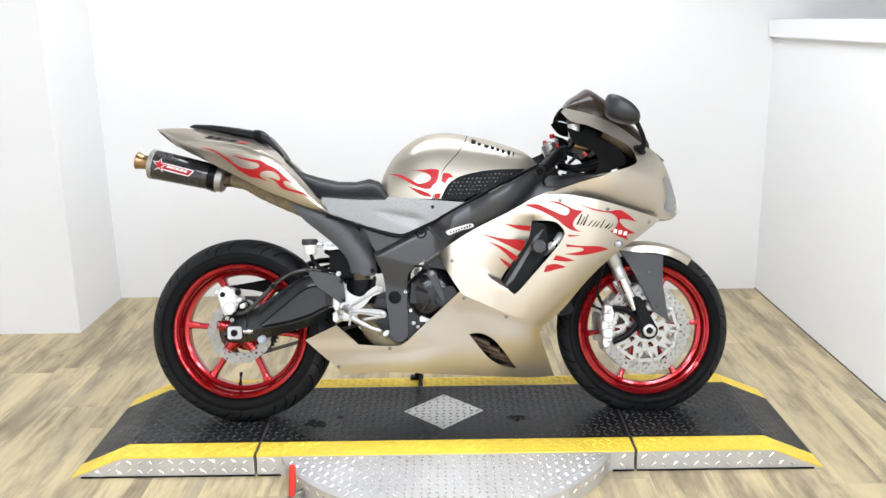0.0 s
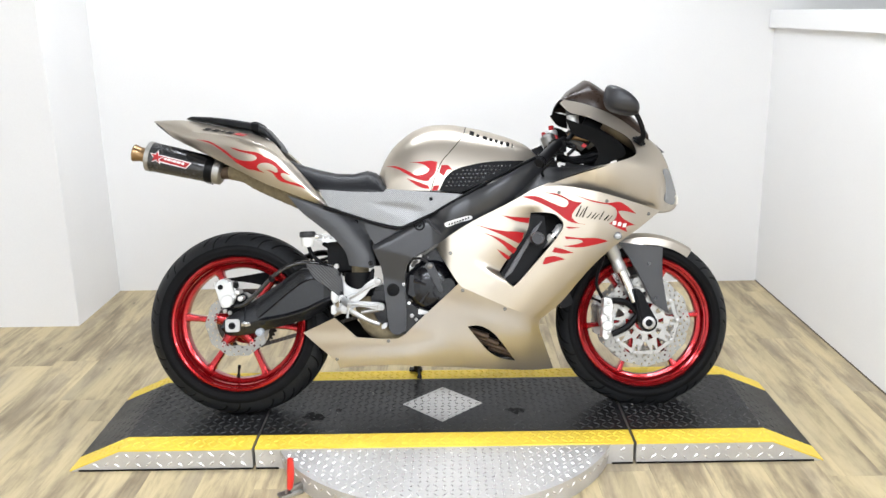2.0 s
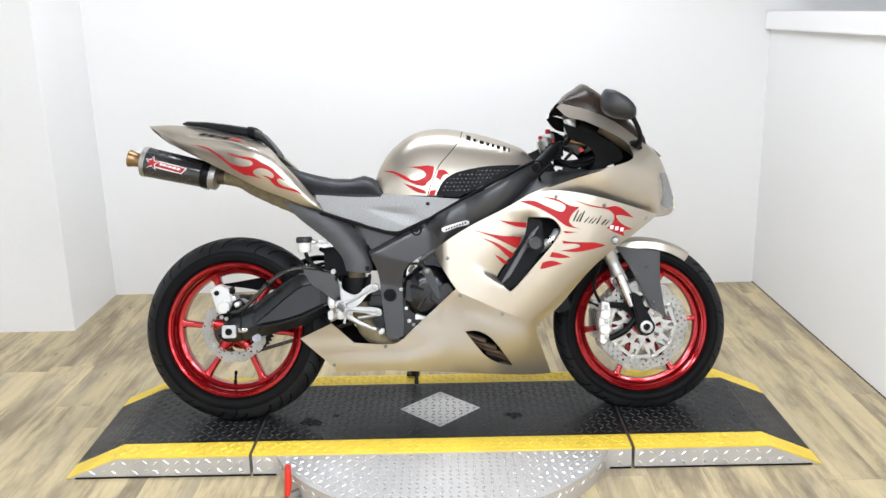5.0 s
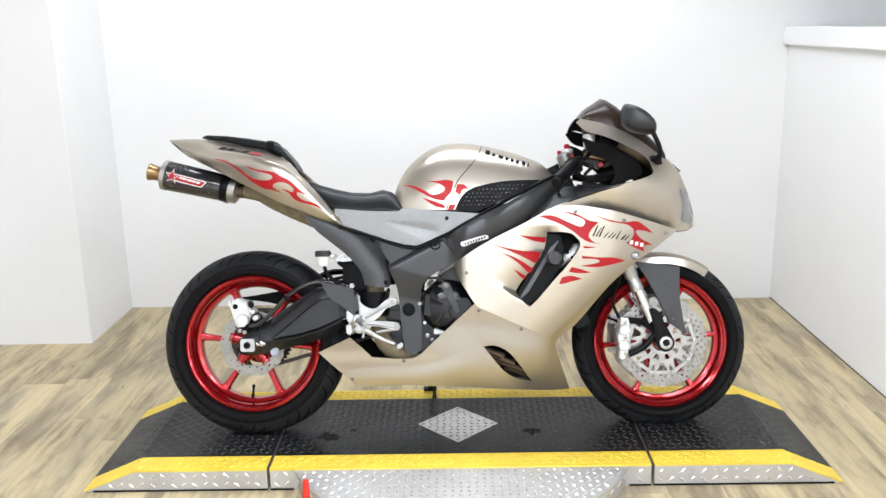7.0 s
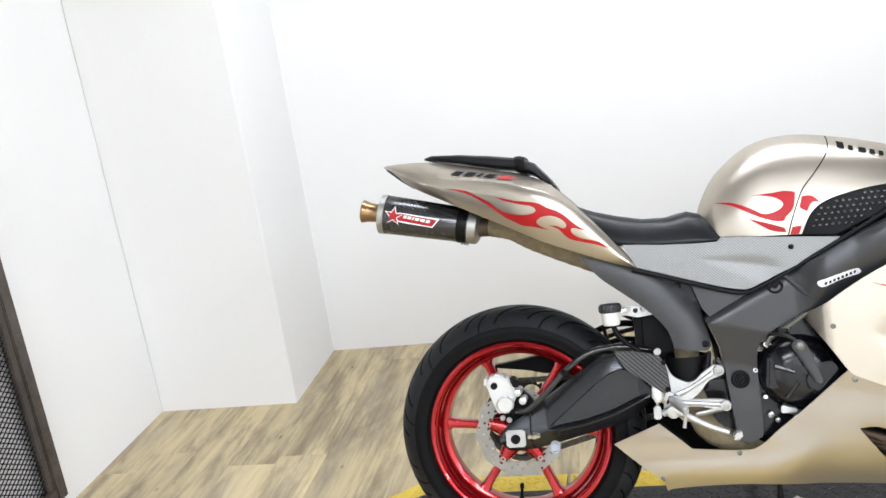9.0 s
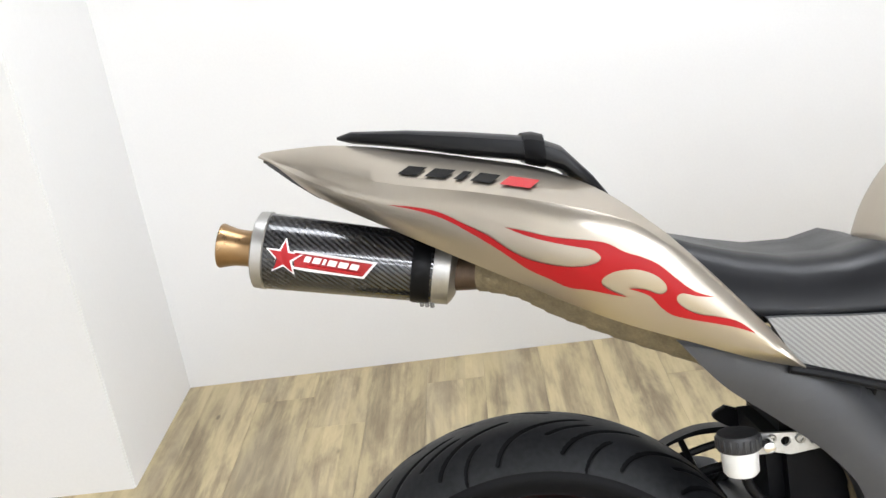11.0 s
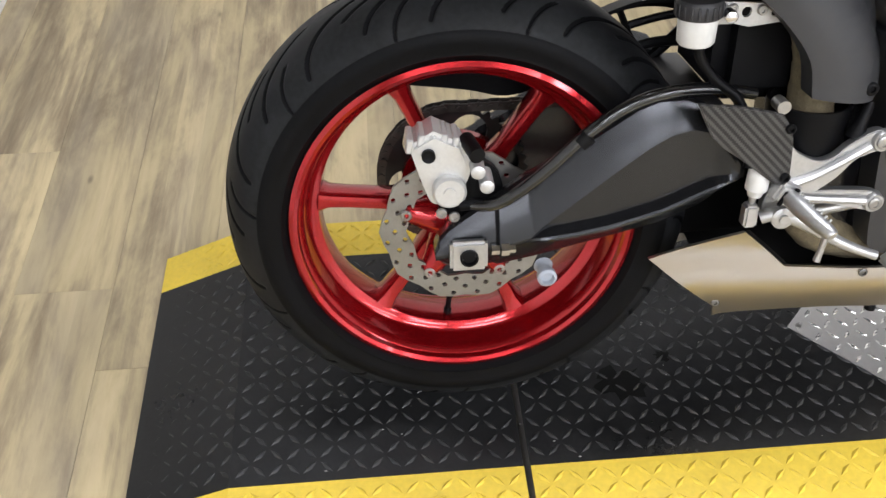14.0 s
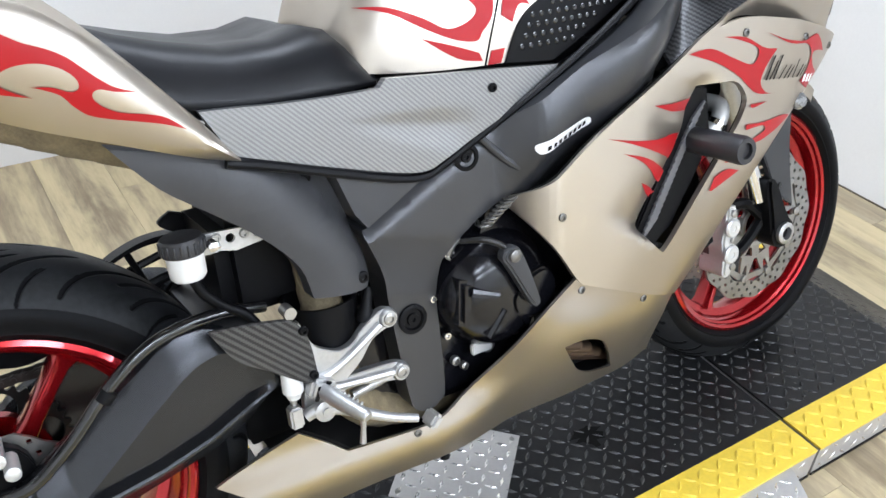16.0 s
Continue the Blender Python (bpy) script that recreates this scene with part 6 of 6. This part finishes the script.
# ---- front fork, fender, brakes ----
before = set(moto.children)
for side in (-1, 1):
    y = side * .095
    fork = part("fork_leg", turned([(0, .0205), (.006, .0225), (.03, .0225), (.034, .0205), (.05, .0205), (.054, .0235), (.30, .0235)], (.611, y, .466), (.5415, y, .6328), 24), ALU, moto, "silver upside-down fork leg")
    part("fork_slider", turned([(0, .0165), (.15, .0165)], (.656, y, .362), (.611, y, .470), 24), CHROME, fork, "polished fork slider")
    part("fork_foot", plate(spline([(.648, .40), (.672, .40), (.70, .345), (.722, .30), (.715, .268), (.688, .26), (.668, .28), (.66, .33)], 4), y - .032, y + .012, .006), BLACK, fork, "black axle clamp")
    fcal = part("front_caliper", plate(spline([(.548, .377, 1), (.572, .374, 1), (.578, .345), (.572, .30), (.571, .262), (.556, .236), (.541, .244), (.543, .275), (.538, .31), (.546, .345)], 4), side * .118, side * .058, .007), SILVER, moto, "silver radial front caliper")
    for x, z in ((.557, .283), (.559, .335)):
        part("piston_boss", turned([(0, .0185), (.006, .0185), (.009, .015), (.009, .006), (.007, .005), (.007, 0)], (x, side * .116, z), (x, side * 9, z), 20), SILVER, fcal)
    part("pad_bridge", block((.548, side * .06, .309), (.022, .05, .07), .004, (0, -6, 0)), STEELD, fcal)
    for z in (.256, .31, .362):
        part("caliper_bolt", turned([(0, .007), (.004, .007), (.005, .004)], (.562, side * .118, z), (.562, side * 9, z), 12), STEEL, fcal)
    for z0, z1 in ((.365, .35), (.25, .30)):
        part("caliper_mount", tube([(.578, side * .09, z0), (.63, side * .09, (z0 + z1) / 2), (.67, side * .095, .32)], .011, 8), BLACK, fcal)
    part("front_brake_hose", tube([(.545, side * .1, .375), (.525, side * .1, .43), (.545, side * .1, .50), (.57, side * .09, .56)], .0055, 8), BLACK, moto)
    FEND = [(.605, .566, 1), (.68, .556), (.757, .545, 1), (.756, .438), (.774, .318, 1), (.752, .333), (.722, .352, 1), (.69, .42), (.645, .505)]
    fp = part("fender_arm", plate(spline(FEND, 4), side * .085, side * .073, .002), GUARDM, moto, "dark grey fender stay panel")
    for x, z in ((.709, .49), (.73, .37)):
        part("fender_screw", turned([(0, .0055), (.003, .005), (.003, 0)], (x, side * .085, z), (x, side * 9, z), 12), GLOSSK, fp)
rings = []
for a in lin(radians(55), radians(122), 18):
    taper = 1 - .35 * max(0, (radians(72) - a) / radians(22))**1.5
    rings.append([(FX + (.295 + h) * math.cos(a), y * taper, FZ + (.295 + h) * math.sin(a)) for y, h in ((-.076, -.03), (-.07, -.005), (-.045, .006), (0, .011), (.045, .006), (.07, -.005), (.076, -.03), (.072, -.03), (.045, .002), (0, .007), (-.045, .002), (-.072, -.03))])
part("front_fender", loft(rings), PAINT, moto, "champagne front fender")
part("front_axle", turned([(0, .0215), (.012, .0215), (.014, .018), (.014, .0125), (.004, .0115), (.004, 0)], (FX, -.122, FZ), (FX, -1, FZ), 28), ALU, moto)
part("axle_sleeve", turned([(0, .03), (.03, .03)], (FX, -.095, FZ), (FX, -1, FZ), 24), BLACK, moto)
for ob in moto.children:
    if ob not in before:
        ob.location = (0, FRONT_Y, .005)
# side stand on the far side reaches the deck
part("side_stand", tube([(-.08, .10, .27), (-.095, .21, .19), (-.11, .325, .094)], [.013, .011, .011], 10), BLACK, moto, "black side stand")
part("stand_foot", block((-.112, .331, .0945), (.05, .035, .006), .002, (-LEAN_DEG * -1, 0, 0)), BLACK, moto)
part("drain_peg", turned([(0, .006), (.03, .006), (.034, .008), (.044, .008)], (-.085, -.05, .16), (-.085, -.05, -.1), 12), BLACK, moto)

# ---- floor boards, each a piece of its own ----
BW, BL = .1775, 1.22
shared = {}


def board_mesh(w, l):
    key = (round(w, 3), round(l, 3))
    if key not in shared:
        bm = bmesh.new()
        e, t = .0002, .0004
        rows = [[(e, e), (w - e, e), (w - e, l - e), (e, l - e)], [(e + t, e + t), (w - e - t, e + t), (w - e - t, l - e - t), (e + t, l - e - t)]]
        a = [bm.verts.new((x, y, -.0035)) for x, y in rows[0]]
        b = [bm.verts.new((x, y, -.0006)) for x, y in rows[0]]
        c = [bm.verts.new((x, y, 0)) for x, y in rows[1]]
        bm.faces.new(c)
        for i in range(4):
            j = (i + 1) % 4
            bm.faces.new((a[i], a[j], b[j], b[i]))
            bm.faces.new((b[i], b[j], c[j], c[i]))
        bmesh.ops.recalc_face_normals(bm, faces=bm.faces)
        me = bpy.data.meshes.new("plank")
        bm.to_mesh(me)
        bm.free()
        me.materials.append(PLANK)
        shared[key] = me
    return shared[key]


rng = random.Random(11)
col0 = math.floor((LEFT + 1.302) / BW) - 1
x, k = -1.302 + col0 * BW, 0
while x < WIDE:
    x0, x1 = max(x, LEFT), min(x + BW, RIGHT if x < RIGHT - .02 else WIDE)
    back = BACK if x < RIGHT - .02 else BAY
    if x1 - x0 > .01:
        cut = .222 if abs(x + 1.48) < .02 else (.04 if abs(x + 1.302) < .02 else rng.uniform(0, BL))
        y = cut - BL * math.ceil((cut - FRONT) / BL)
        while y < back:
            y0, y1 = max(y, FRONT), min(y + BL, back)
            if y1 - y0 > .02:
                ob = new("plank", board_mesh(x1 - x0, y1 - y0))
                ob.parent = floor
                ob.location = (x0, y0, 0)
            y += BL
    x += BW
